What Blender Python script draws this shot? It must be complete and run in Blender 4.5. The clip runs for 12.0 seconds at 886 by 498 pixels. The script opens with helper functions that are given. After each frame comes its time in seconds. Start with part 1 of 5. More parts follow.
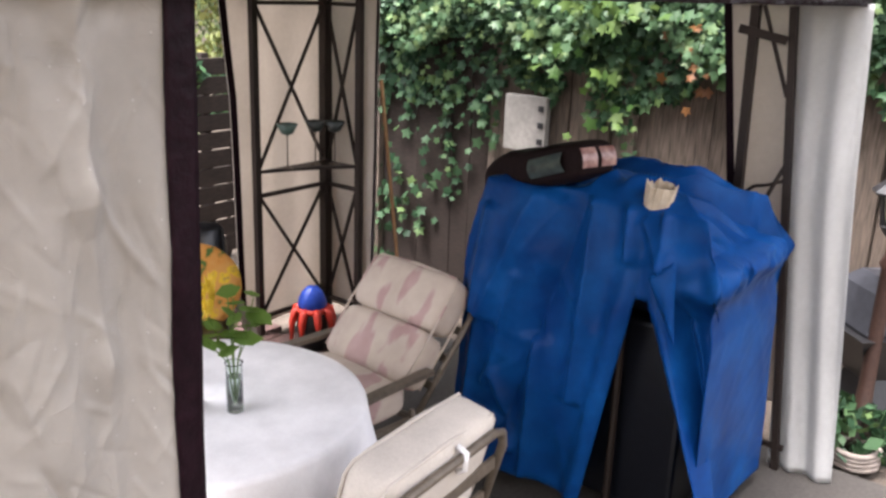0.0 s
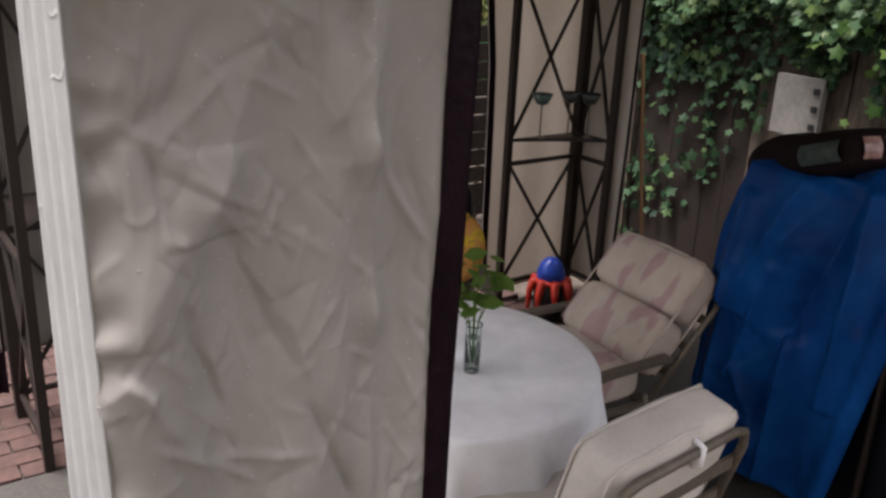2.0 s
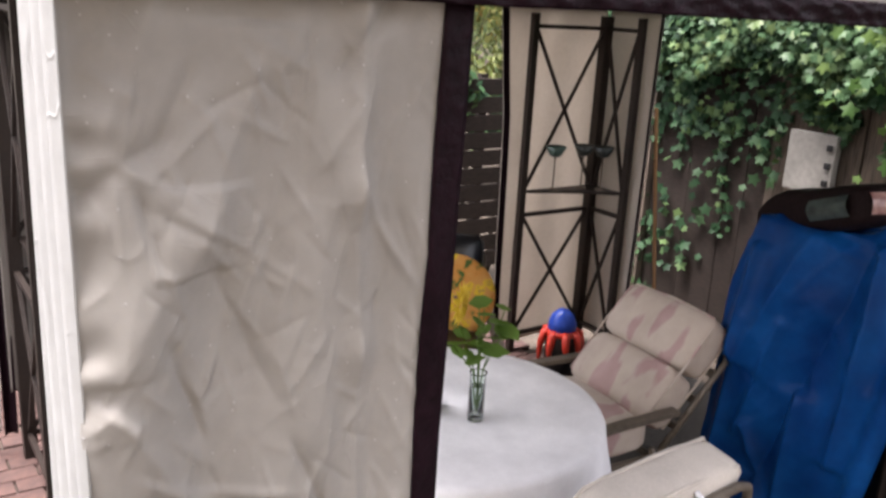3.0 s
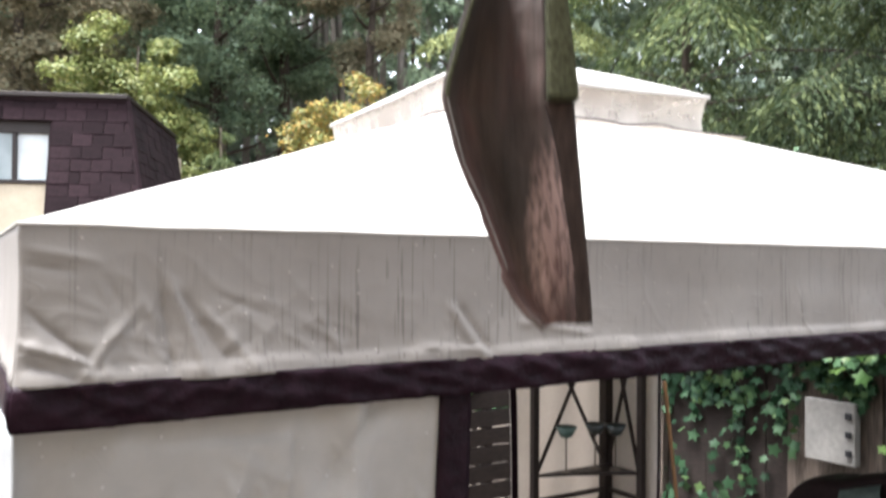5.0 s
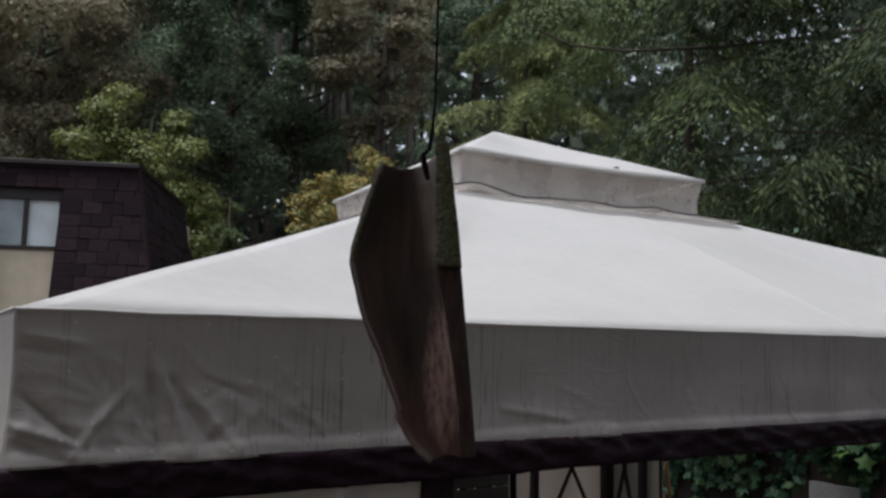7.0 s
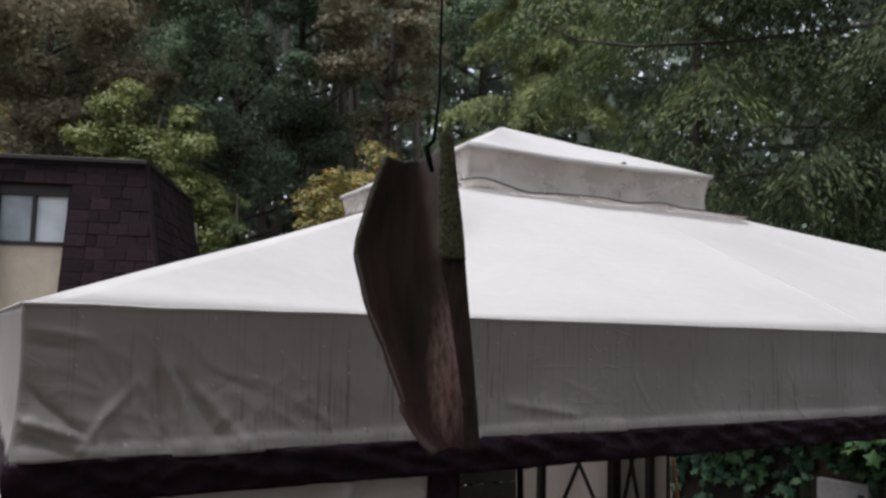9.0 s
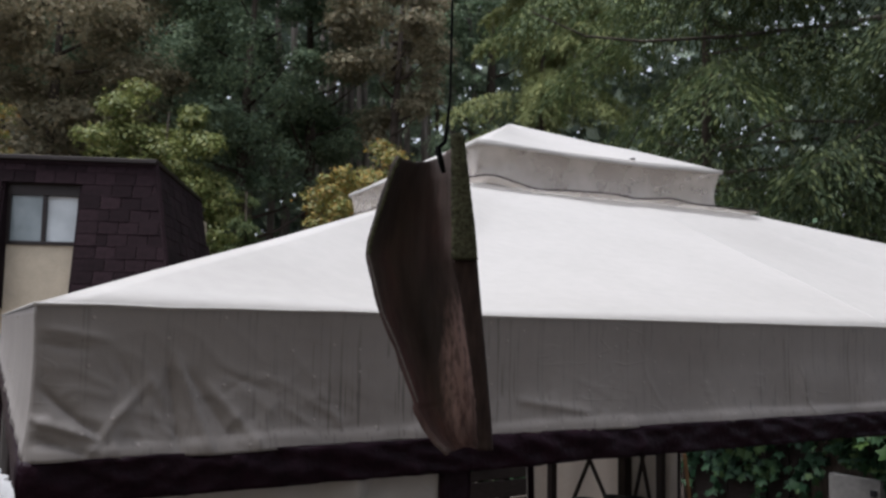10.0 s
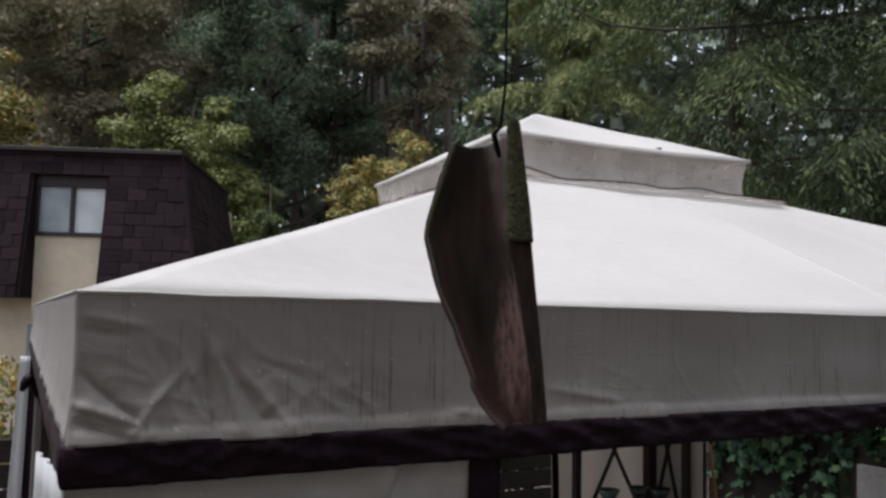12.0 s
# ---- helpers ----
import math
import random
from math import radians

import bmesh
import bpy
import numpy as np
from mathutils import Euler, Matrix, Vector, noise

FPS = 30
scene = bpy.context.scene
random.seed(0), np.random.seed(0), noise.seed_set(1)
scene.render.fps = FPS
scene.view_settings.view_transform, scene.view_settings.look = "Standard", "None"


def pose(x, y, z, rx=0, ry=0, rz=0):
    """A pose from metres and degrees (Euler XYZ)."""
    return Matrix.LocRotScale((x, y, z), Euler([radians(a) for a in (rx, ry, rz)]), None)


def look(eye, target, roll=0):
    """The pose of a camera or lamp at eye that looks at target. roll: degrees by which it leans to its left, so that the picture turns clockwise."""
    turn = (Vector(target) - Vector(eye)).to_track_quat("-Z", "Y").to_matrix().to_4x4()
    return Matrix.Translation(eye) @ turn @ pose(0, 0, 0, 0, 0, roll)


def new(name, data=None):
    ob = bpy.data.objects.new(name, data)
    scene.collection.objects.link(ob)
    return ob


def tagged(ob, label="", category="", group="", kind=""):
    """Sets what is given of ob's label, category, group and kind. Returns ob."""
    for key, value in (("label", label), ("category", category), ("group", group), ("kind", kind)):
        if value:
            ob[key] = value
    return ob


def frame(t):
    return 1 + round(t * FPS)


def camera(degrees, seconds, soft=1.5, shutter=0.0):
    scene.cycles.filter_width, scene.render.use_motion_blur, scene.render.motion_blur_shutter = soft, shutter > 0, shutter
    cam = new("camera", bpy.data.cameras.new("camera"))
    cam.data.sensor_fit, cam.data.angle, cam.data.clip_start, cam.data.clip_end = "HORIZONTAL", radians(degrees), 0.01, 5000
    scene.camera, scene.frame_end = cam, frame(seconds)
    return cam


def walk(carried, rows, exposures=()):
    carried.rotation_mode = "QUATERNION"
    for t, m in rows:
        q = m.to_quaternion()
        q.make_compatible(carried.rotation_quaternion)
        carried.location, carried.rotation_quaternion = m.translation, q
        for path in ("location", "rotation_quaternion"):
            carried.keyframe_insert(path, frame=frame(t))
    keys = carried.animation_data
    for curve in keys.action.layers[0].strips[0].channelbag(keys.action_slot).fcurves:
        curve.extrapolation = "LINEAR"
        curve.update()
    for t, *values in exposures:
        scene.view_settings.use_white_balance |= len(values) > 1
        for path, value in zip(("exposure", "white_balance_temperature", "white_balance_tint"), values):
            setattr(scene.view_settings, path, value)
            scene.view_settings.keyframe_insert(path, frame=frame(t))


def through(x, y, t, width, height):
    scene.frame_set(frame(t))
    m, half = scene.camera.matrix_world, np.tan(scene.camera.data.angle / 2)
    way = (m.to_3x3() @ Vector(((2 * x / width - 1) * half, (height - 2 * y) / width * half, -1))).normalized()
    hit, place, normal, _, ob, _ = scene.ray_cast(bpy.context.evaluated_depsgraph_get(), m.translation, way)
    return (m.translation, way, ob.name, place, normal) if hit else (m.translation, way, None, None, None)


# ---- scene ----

cam = camera(54.0, 12.0, soft=2.7, shutter=0.3)
PATH = [
    (0, (-0.175, -0.877, 2.045), (1.339, 0.296, 1.468), 2.1),
    (0.5, (-0.172, -0.876, 2.041), (1.348, 0.292, 1.473), 2.8),
    (1, (-0.179, -0.874, 2.039), (1.258, 0.4, 1.48), 1.5),
    (1.5, (-0.184, -0.847, 2.033), (1.044, 0.607, 1.418), 1.3),
    (2, (-0.187, -0.841, 2.035), (0.925, 0.686, 1.378), 2.6),
    (2.5, (-0.177, -0.861, 2.033), (0.996, 0.617, 1.372), 4.9),
    (2.7, (-0.173, -0.885, 2.026), (0.928, 0.661, 1.393), 3.8),
    (4.3, (-0.13, -0.851, 2.114), (0.986, 0.796, 1.905), 0.8),
    (4.5, (-0.127, -0.850, 2.128), (0.986, 0.803, 1.972), 0.1),
    (4.7, (-0.115, -0.828, 2.146), (0.964, 0.854, 2.066), -0.8),
    (4.9, (-0.108, -0.814, 2.166), (0.987, 0.86, 2.161), -0.1),
    (5, (-0.107, -0.809, 2.176), (0.998, 0.857, 2.208), 0.4),
    (5.2, (-0.107, -0.807, 2.194), (0.988, 0.861, 2.329), 1.0),
    (5.5, (-0.11, -0.822, 2.197), (1.054, 0.791, 2.408), 2.0),
    (6, (-0.107, -0.852, 2.197), (0.997, 0.807, 2.371), 1.7),
    (6.5, (-0.105, -0.85, 2.195), (0.996, 0.811, 2.372), 0.9),
    (7, (-0.105, -0.85, 2.193), (0.981, 0.818, 2.389), 1.4),
    (7.5, (-0.105, -0.851, 2.193), (0.965, 0.829, 2.376), 1.6),
    (9.5, (-0.104, -0.85, 2.192), (0.969, 0.827, 2.379), 1.4),
    (10, (-0.105, -0.85, 2.193), (0.951, 0.839, 2.372), 1.1),
    (10.5, (-0.106, -0.853, 2.193), (0.935, 0.845, 2.369), 1.0),
    (11, (-0.104, -0.85, 2.193), (0.926, 0.856, 2.362), 0.9),
    (11.5, (-0.105, -0.849, 2.192), (0.919, 0.861, 2.359), 1.0),
    (12, (-0.116, -0.852, 2.19), (0.896, 0.866, 2.347), 1.2),
]
EXPOSURES = [(0.0, 3.75, 6450, 16), (1.0, 3.6, 6450, 16), (1.5, 3.05, 6450, 16), (2.0, 2.5, 6550, 16), (2.5, 2.8, 6550, 17), (4.3, 4.2, 6350, 13), (5.0, 3.6, 6100, 11),
             (5.5, 2.85, 5900, 9), (6.0, 1.9, 5800, 9), (6.5, 1.55, 5800, 11), (7.0, 1.33, 5850, 12), (7.5, 1.52, 5950, 13), (9.5, 1.63, 5930, 14), (12.0, 1.63, 5950, 14)]
walk(cam, [(t, look(eye, target, roll)) for t, eye, target, roll in PATH], EXPOSURES)

# ---- light: an overcast day ----
world = bpy.data.worlds.new("overcast")
scene.world = world
world.use_nodes = True
wn = world.node_tree.nodes
sky = wn.new("ShaderNodeTexSky")
sky.sky_type = "NISHITA"
sky.sun_disc = False
sky.sun_elevation = radians(74)
sky.sun_rotation = radians(-70)
sky.dust_density = 4.0
grey = wn.new("ShaderNodeHueSaturation")
grey.inputs["Saturation"].default_value = 0.22
world.node_tree.links.new(sky.outputs[0], grey.inputs["Color"])
world.node_tree.links.new(grey.outputs[0], wn["Background"].inputs["Color"])
wn["Background"].inputs["Strength"].default_value = 0.088
sun = new("sun", bpy.data.lights.new("sun", "SUN"))
sun.data.energy = 1.5
sun.data.angle = radians(26)
sun.data.color = (1.0, 0.97, 0.93)
sun.matrix_world = look((-2.2, 1.1, 9.0), (0, 0, 0))


# ---- materials ----
def material(name, rough=0.8, metal=0.0, spec=0.5):
    m = bpy.data.materials.new(name)
    m.use_nodes = True
    b = m.node_tree.nodes["Principled BSDF"]
    b.inputs["Roughness"].default_value = rough
    b.inputs["Metallic"].default_value = metal
    b.inputs["Specular IOR Level"].default_value = spec
    return m, m.node_tree.nodes, m.node_tree.links, b


def noise_node(n, l, scale, detail=6.0, stretch=(1, 1, 1), rough=0.6, coords="Object"):
    tc = n.new("ShaderNodeTexCoord")
    mp = n.new("ShaderNodeMapping")
    mp.inputs["Scale"].default_value = stretch
    nz = n.new("ShaderNodeTexNoise")
    nz.inputs["Scale"].default_value = scale
    nz.inputs["Detail"].default_value = detail
    nz.inputs["Roughness"].default_value = rough
    l.new(tc.outputs[coords], mp.inputs["Vector"])
    l.new(mp.outputs["Vector"], nz.inputs["Vector"])
    return nz


def ramp_node(n, l, src, stops):
    r = n.new("ShaderNodeValToRGB")
    e = r.color_ramp.elements
    while len(e) < len(stops):
        e.new(0.5)
    for k, (p, c) in zip(e, stops):
        k.position, k.color = p, (*c, 1)
    l.new(src, r.inputs["Fac"])
    return r


def mix_node(n, l, fac, a, b, mode="MIX"):
    m = n.new("ShaderNodeMix")
    m.data_type, m.blend_type = "RGBA", mode
    if isinstance(fac, float):
        m.inputs[0].default_value = fac
    else:
        l.new(fac, m.inputs[0])
    for k, v in ((6, a), (7, b)):
        if isinstance(v, tuple):
            m.inputs[k].default_value = (*v, 1)
        else:
            l.new(v, m.inputs[k])
    return m.outputs[2]


def bump_node(n, l, b, src, strength, dist=0.01):
    k = n.new("ShaderNodeBump")
    k.inputs["Strength"].default_value = strength
    k.inputs["Distance"].default_value = dist
    l.new(src, k.inputs["Height"])
    l.new(k.outputs[0], b.inputs["Normal"])


def two_scale(name, dark, light, fine=60, broad=3, rough=0.8, bump=0.2, dist=0.005, metal=0.0, stretch=(1, 1, 1), spec=0.5, stain=None):
    """A surface whose colour varies at a fine and at a broad scale."""
    m, n, l, b = material(name, rough, metal, spec)
    f = noise_node(n, l, fine, stretch=stretch)
    g = noise_node(n, l, broad)
    c = ramp_node(n, l, f.outputs[0], [(0.3, dark), (0.7, light)]).outputs[0]
    k = ramp_node(n, l, g.outputs[0], [(0.35, (0.72, 0.72, 0.72)), (0.65, (1, 1, 1))]).outputs[0]
    c = mix_node(n, l, 0.8, c, k, "MULTIPLY")
    if stain:
        s = noise_node(n, l, broad * 2.3, 8)
        sr = ramp_node(n, l, s.outputs[0], [(0.52, (0, 0, 0)), (0.68, (1, 1, 1))]).outputs[0]
        c = mix_node(n, l, sr, c, stain)
    l.new(c, b.inputs["Base Color"])
    if bump:
        bump_node(n, l, b, f.outputs[0], bump, dist)
    return m


def leaf_material(name, stops, rough=0.5, through=0.42):
    """Leaves: each one a hue of its own, a little light passing through."""
    m, n, l, b = material(name, rough, 0, 0.15)
    geo = n.new("ShaderNodeNewGeometry")
    c = ramp_node(n, l, geo.outputs["Random Per Island"], stops).outputs[0]
    g = noise_node(n, l, 0.7, 3)
    k = ramp_node(n, l, g.outputs[0], [(0.3, (0.55, 0.55, 0.55)), (0.7, (1, 1, 1))]).outputs[0]
    c = mix_node(n, l, 0.8, c, k, "MULTIPLY")
    l.new(c, b.inputs["Base Color"])
    t = n.new("ShaderNodeBsdfTranslucent")
    l.new(c, t.inputs["Color"])
    x = n.new("ShaderNodeMixShader")
    x.inputs[0].default_value = through
    l.new(b.outputs[0], x.inputs[1])
    l.new(t.outputs[0], x.inputs[2])
    l.new(x.outputs[0], n["Material Output"].inputs["Surface"])
    return m


def fabric(name, dark, light, through=0.3, streak=0.0, rough=0.75, crease=0.35, drops=0.0, seams=(1, 1, 1)):
    """Woven canopy cloth: fine weave, thin crumple lines, rain streaks that run down, standing drops."""
    m, n, l, b = material(name, rough, 0, 0.35)

    def math_node(op, a, c=0.0, d=0.0):
        k = n.new("ShaderNodeMath")
        k.operation = op
        k.use_clamp = False
        for j, q in enumerate((a, c, d)):
            if isinstance(q, (int, float)):
                k.inputs[j].default_value = q
            else:
                l.new(q, k.inputs[j])
        return k.outputs[0]
    broad = noise_node(n, l, 2.2, 5)
    c = ramp_node(n, l, broad.outputs[0], [(0.3, dark), (0.7, light)]).outputs[0]
    mott = noise_node(n, l, 38, 4)
    mr = ramp_node(n, l, mott.outputs[0], [(0.3, (0.93, 0.93, 0.93)), (0.7, (1, 1, 1))]).outputs[0]
    c = mix_node(n, l, 1.0, c, mr, "MULTIPLY")
    if streak:
        st = noise_node(n, l, 10.0, 2.0, (22, 22, 0.16))
        sr = ramp_node(n, l, st.outputs[0], [(0.35, (0.6, 0.59, 0.58)), (0.41, (1, 1, 1))]).outputs[0]
        where = noise_node(n, l, 4.5, 2, (1, 1, 1.5))
        wr = ramp_node(n, l, where.outputs[0], [(0.40, (0.3, 0.3, 0.3)), (0.6, (1, 1, 1))]).outputs[0]
        c = mix_node(n, l, math_node("MULTIPLY", wr, streak), c, mix_node(n, l, 1.0, c, sr, "MULTIPLY"))
    # thin crease lines where a stretched noise crosses its middle value
    lines = None
    for scale, st3, width in ((5.0, seams, 0.022), (9.0, (seams[0] * 0.8, seams[1] * 0.8, seams[2] * 2.2), 0.016)):
        nz = noise_node(n, l, scale, 2.0, st3, 0.45)
        nz.inputs["Distortion"].default_value = 0.3
        d = math_node("ABSOLUTE", math_node("SUBTRACT", nz.outputs[0], 0.5))
        ridge = ramp_node(n, l, d, [(0.0, (1, 1, 1)), (width, (0, 0, 0))]).outputs[0]
        gate = noise_node(n, l, scale * 0.7, 2.0)
        gr = ramp_node(n, l, gate.outputs[0], [(0.5, (0, 0, 0)), (0.62, (1, 1, 1))]).outputs[0]
        r = math_node("MULTIPLY", ridge, gr)
        lines = r if lines is None else math_node("MULTIPLY_ADD", r, 0.6, lines)
    soft = noise_node(n, l, 7, 3, (1, 1, 0.7), 0.5)
    w = noise_node(n, l, 420, 2)
    h = math_node("MULTIPLY_ADD", soft.outputs[0], 0.5, math_node("MULTIPLY", w.outputs[0], 0.05))
    h = math_node("MULTIPLY_ADD", lines, 0.22, h)
    if drops:
        vo = n.new("ShaderNodeTexVoronoi")
        vo.voronoi_dimensions = "2D"
        vo.inputs["Scale"].default_value = 40
        tc = n.new("ShaderNodeTexCoord")
        xyz = n.new("ShaderNodeSeparateXYZ")
        flat = n.new("ShaderNodeCombineXYZ")
        l.new(tc.outputs["Object"], xyz.inputs[0])
        l.new(xyz.outputs[0], flat.inputs[0])
        l.new(xyz.outputs[2], flat.inputs[1])
        l.new(flat.outputs[0], vo.inputs["Vector"])
        size = ramp_node(n, l, vo.outputs["Distance"], [(0.04, (1, 1, 1)), (0.085, (0, 0, 0))]).outputs[0]
        sep = n.new("ShaderNodeSeparateColor")
        l.new(vo.outputs["Color"], sep.inputs[0])
        some = ramp_node(n, l, sep.outputs[0], [(1 - drops, (0, 0, 0)), (1 - drops + 0.01, (1, 1, 1))]).outputs[0]
        bead = math_node("MULTIPLY", size, some)
        h = math_node("MULTIPLY_ADD", bead, 1.2, h)
        l.new(ramp_node(n, l, bead, [(0.0, (rough, rough, rough)), (0.5, (0.08, 0.08, 0.08))]).outputs[0], b.inputs["Roughness"])
        # beads also lighten the cloth's colour, a painted glint
        c = mix_node(n, l, math_node("MULTIPLY", bead, 0.35), c, tuple(min(0.85, 2.0 * v) for v in light))
    l.new(c, b.inputs["Base Color"])
    bump_node(n, l, b, h, crease, 0.012)
    t = n.new("ShaderNodeBsdfTranslucent")
    l.new(c, t.inputs["Color"])
    x = n.new("ShaderNodeMixShader")
    x.inputs[0].default_value = through
    l.new(b.outputs[0], x.inputs[1])
    l.new(t.outputs[0], x.inputs[2])
    l.new(x.outputs[0], n["Material Output"].inputs["Surface"])
    return m


def netting(name):
    m, n, l, b = material(name, 0.8, 0, 0.2)
    b.inputs["Base Color"].default_value = (0.66, 0.61, 0.55, 1)
    nz = noise_node(n, l, 9, 6)
    l.new(ramp_node(n, l, nz.outputs[0], [(0.35, (0.5, 0.45, 0.4)), (0.65, (0.7, 0.65, 0.59))]).outputs[0], b.inputs["Base Color"])
    t = n.new("ShaderNodeBsdfTransparent")
    x = n.new("ShaderNodeMixShader")
    x.inputs[0].default_value = 0.62
    l.new(b.outputs[0], x.inputs[1])
    l.new(t.outputs[0], x.inputs[2])
    l.new(x.outputs[0], n["Material Output"].inputs["Surface"])
    return m


def patterned(name):
    """Cushion cloth: cream with faded dusky-pink leaf strokes."""
    m, n, l, b = material(name, 0.85, 0, 0.2)
    a = noise_node(n, l, 6.5, 2, (2.0, 1.2, 0.75), 0.35)
    s = ramp_node(n, l, a.outputs[0], [(0.53, (0, 0, 0)), (0.58, (1, 1, 1))]).outputs[0]
    g = noise_node(n, l, 5, 5)
    base = ramp_node(n, l, g.outputs[0], [(0.3, (0.38, 0.315, 0.265)), (0.7, (0.49, 0.42, 0.36))]).outputs[0]
    ink = ramp_node(n, l, g.outputs[0], [(0.35, (0.3, 0.185, 0.185)), (0.65, (0.4, 0.27, 0.26))]).outputs[0]
    f = n.new("ShaderNodeMath")
    f.operation = "MULTIPLY"
    f.inputs[1].default_value = 0.85
    l.new(s, f.inputs[0])
    l.new(mix_node(n, l, f.outputs[0], base, ink), b.inputs["Base Color"])
    w = noise_node(n, l, 300, 2)
    bump_node(n, l, b, w.outputs[0], 0.15, 0.003)
    return m


def glass(name, tint=(0.9, 0.97, 0.93), rough=0.02):
    m, n, l, b = material(name, rough)
    b.inputs["Base Color"].default_value = (*tint, 1)
    b.inputs["Transmission Weight"].default_value = 1.0
    b.inputs["IOR"].default_value = 1.45
    return m


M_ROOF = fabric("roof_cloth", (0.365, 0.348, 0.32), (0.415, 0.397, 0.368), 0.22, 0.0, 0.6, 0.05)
# the canopy's cloth again, darkened: the shade on it is put into the colour
M_VAL_SHADED = fabric("shaded_canopy_cloth", (0.186, 0.168, 0.152), (0.226, 0.206, 0.187), 0.08, 0.9, 0.55, 0.25, 0.3)
M_CURT = fabric("curtain_cloth", (0.44, 0.415, 0.385), (0.505, 0.48, 0.448), 0.45, 0.0, 0.5, 0.45, 0.2)
# curtain cloth again, paler and warmer: daylight from behind put into its colour
M_CURT_BACKLIT = fabric("backlit_curtain_cloth", (0.62, 0.565, 0.505), (0.7, 0.645, 0.585), 0.6, 0.0, 0.6, 0.2)
# curtain cloth again, whiter: the open daylight falling on it is painted in
M_CURT_LIT = fabric("lit_curtain_cloth", (0.53, 0.53, 0.52), (0.62, 0.62, 0.61), 0.5, 0.0, 0.6, 0.6, 0.0, (3, 3, 0.4))
M_TRIM = two_scale("dark_trim", (0.0065, 0.0024, 0.0045), (0.014, 0.005, 0.009), 40, 5, 0.45, 0.5, 0.01, spec=0.07)
M_NET = netting("vent_net")
M_STEEL = two_scale("brown_steel", (0.013, 0.008, 0.0065), (0.028, 0.018, 0.014), 120, 6, 0.5, 0.15, 0.001, 0.3)
M_TARP = two_scale("blue_tarp", (0.002, 0.029, 0.142), (0.004, 0.06, 0.222), 5, 2.5, 0.36, 0.12, 0.01, spec=0.07)
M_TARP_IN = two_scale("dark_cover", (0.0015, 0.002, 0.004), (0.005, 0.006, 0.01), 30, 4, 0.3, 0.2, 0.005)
M_CLOTH = two_scale("white_linen", (0.8, 0.78, 0.79), (0.86, 0.85, 0.86), 200, 4, 0.85, 0.1, 0.002)
M_CUSH = patterned("cushion_print")
M_CUSHP = two_scale("cushion_plain", (0.5, 0.455, 0.405), (0.56, 0.51, 0.46), 160, 5, 0.9, 0.06, 0.002)
M_FRAME = two_scale("taupe_frame", (0.1, 0.08, 0.06), (0.16, 0.13, 0.1), 60, 8, 0.45, 0.1, 0.001, 0.2)
M_FENCE = two_scale("fence_wood", (0.055, 0.042, 0.033), (0.17, 0.132, 0.104), 14, 2.2, 0.9, 0.5, 0.008, 0, (6, 6, 0.5), 0.3)
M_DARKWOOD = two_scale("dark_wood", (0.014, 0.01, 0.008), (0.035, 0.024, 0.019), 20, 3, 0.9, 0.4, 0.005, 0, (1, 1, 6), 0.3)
M_GROUND = two_scale("wet_soil", (0.045, 0.035, 0.027), (0.11, 0.085, 0.065), 9, 1.2, 0.9, 0.8, 0.04)
M_CONC = two_scale("concrete", (0.026, 0.022, 0.019), (0.052, 0.046, 0.04), 60, 2, 0.85, 0.3, 0.003)
M_BRICK = two_scale("red_brick", (0.04, 0.02, 0.017), (0.075, 0.037, 0.03), 30, 4, 0.9, 0.4, 0.004)
M_PAVER = two_scale("paver", (0.16, 0.13, 0.11), (0.27, 0.23, 0.2), 40, 3, 0.85, 0.4, 0.004)
M_WHITE = two_scale("white_board", (0.19, 0.178, 0.16), (0.26, 0.246, 0.225), 30, 5, 0.6, 0.05, 0.002)
M_BARK = two_scale("bark", (0.03, 0.023, 0.018), (0.085, 0.066, 0.05), 12, 2, 0.95, 0.8, 0.04, 0, (3, 3, 0.6), 0.2)
M_IVY = leaf_material("ivy_leaf", [(0.0, (0.01, 0.03, 0.013)), (0.4, (0.026, 0.066, 0.03)), (0.75, (0.055, 0.112, 0.05)), (1.0, (0.095, 0.15, 0.05))], 0.5, 0.2)
M_GREEN = leaf_material("dark_leaf", [(0.0, (0.14, 0.2, 0.13)), (0.6, (0.215, 0.285, 0.175)), (1.0, (0.28, 0.345, 0.2))], 0.7, 0.42)
# paler and greyer than the near leaves: distance haze put into the colour
M_FAR_HAZE = leaf_material("hazy_far_leaf", [(0.0, (0.2, 0.255, 0.2)), (0.6, (0.28, 0.34, 0.26)), (1.0, (0.36, 0.41, 0.3))], 0.8, 0.45)
M_CEDAR = leaf_material("cedar_leaf", [(0.0, (0.04, 0.062, 0.024)), (0.6, (0.072, 0.1, 0.037)), (1.0, (0.16, 0.18, 0.066))], 0.75, 0.3)
M_CEDARPALE = leaf_material("olive_cedar_leaf", [(0.0, (0.11, 0.135, 0.05)), (0.6, (0.17, 0.195, 0.07)), (1.0, (0.26, 0.26, 0.1))], 0.75, 0.3)
M_CEDARDARK = leaf_material("deep_cedar_leaf", [(0.0, (0.02, 0.033, 0.014)), (0.6, (0.038, 0.055, 0.022)), (1.0, (0.1, 0.118, 0.045))], 0.75, 0.3)
M_YELLOW = leaf_material("yellowing_leaf", [(0.0, (0.1, 0.135, 0.038)), (0.6, (0.17, 0.195, 0.06)), (1.0, (0.28, 0.27, 0.09))], 0.5, 0.32)
M_ORANGE = leaf_material("autumn_leaf", [(0.0, (0.11, 0.145, 0.045)), (0.45, (0.21, 0.2, 0.06)), (0.8, (0.34, 0.25, 0.065)), (1.0, (0.36, 0.19, 0.06))], 0.5, 0.32)
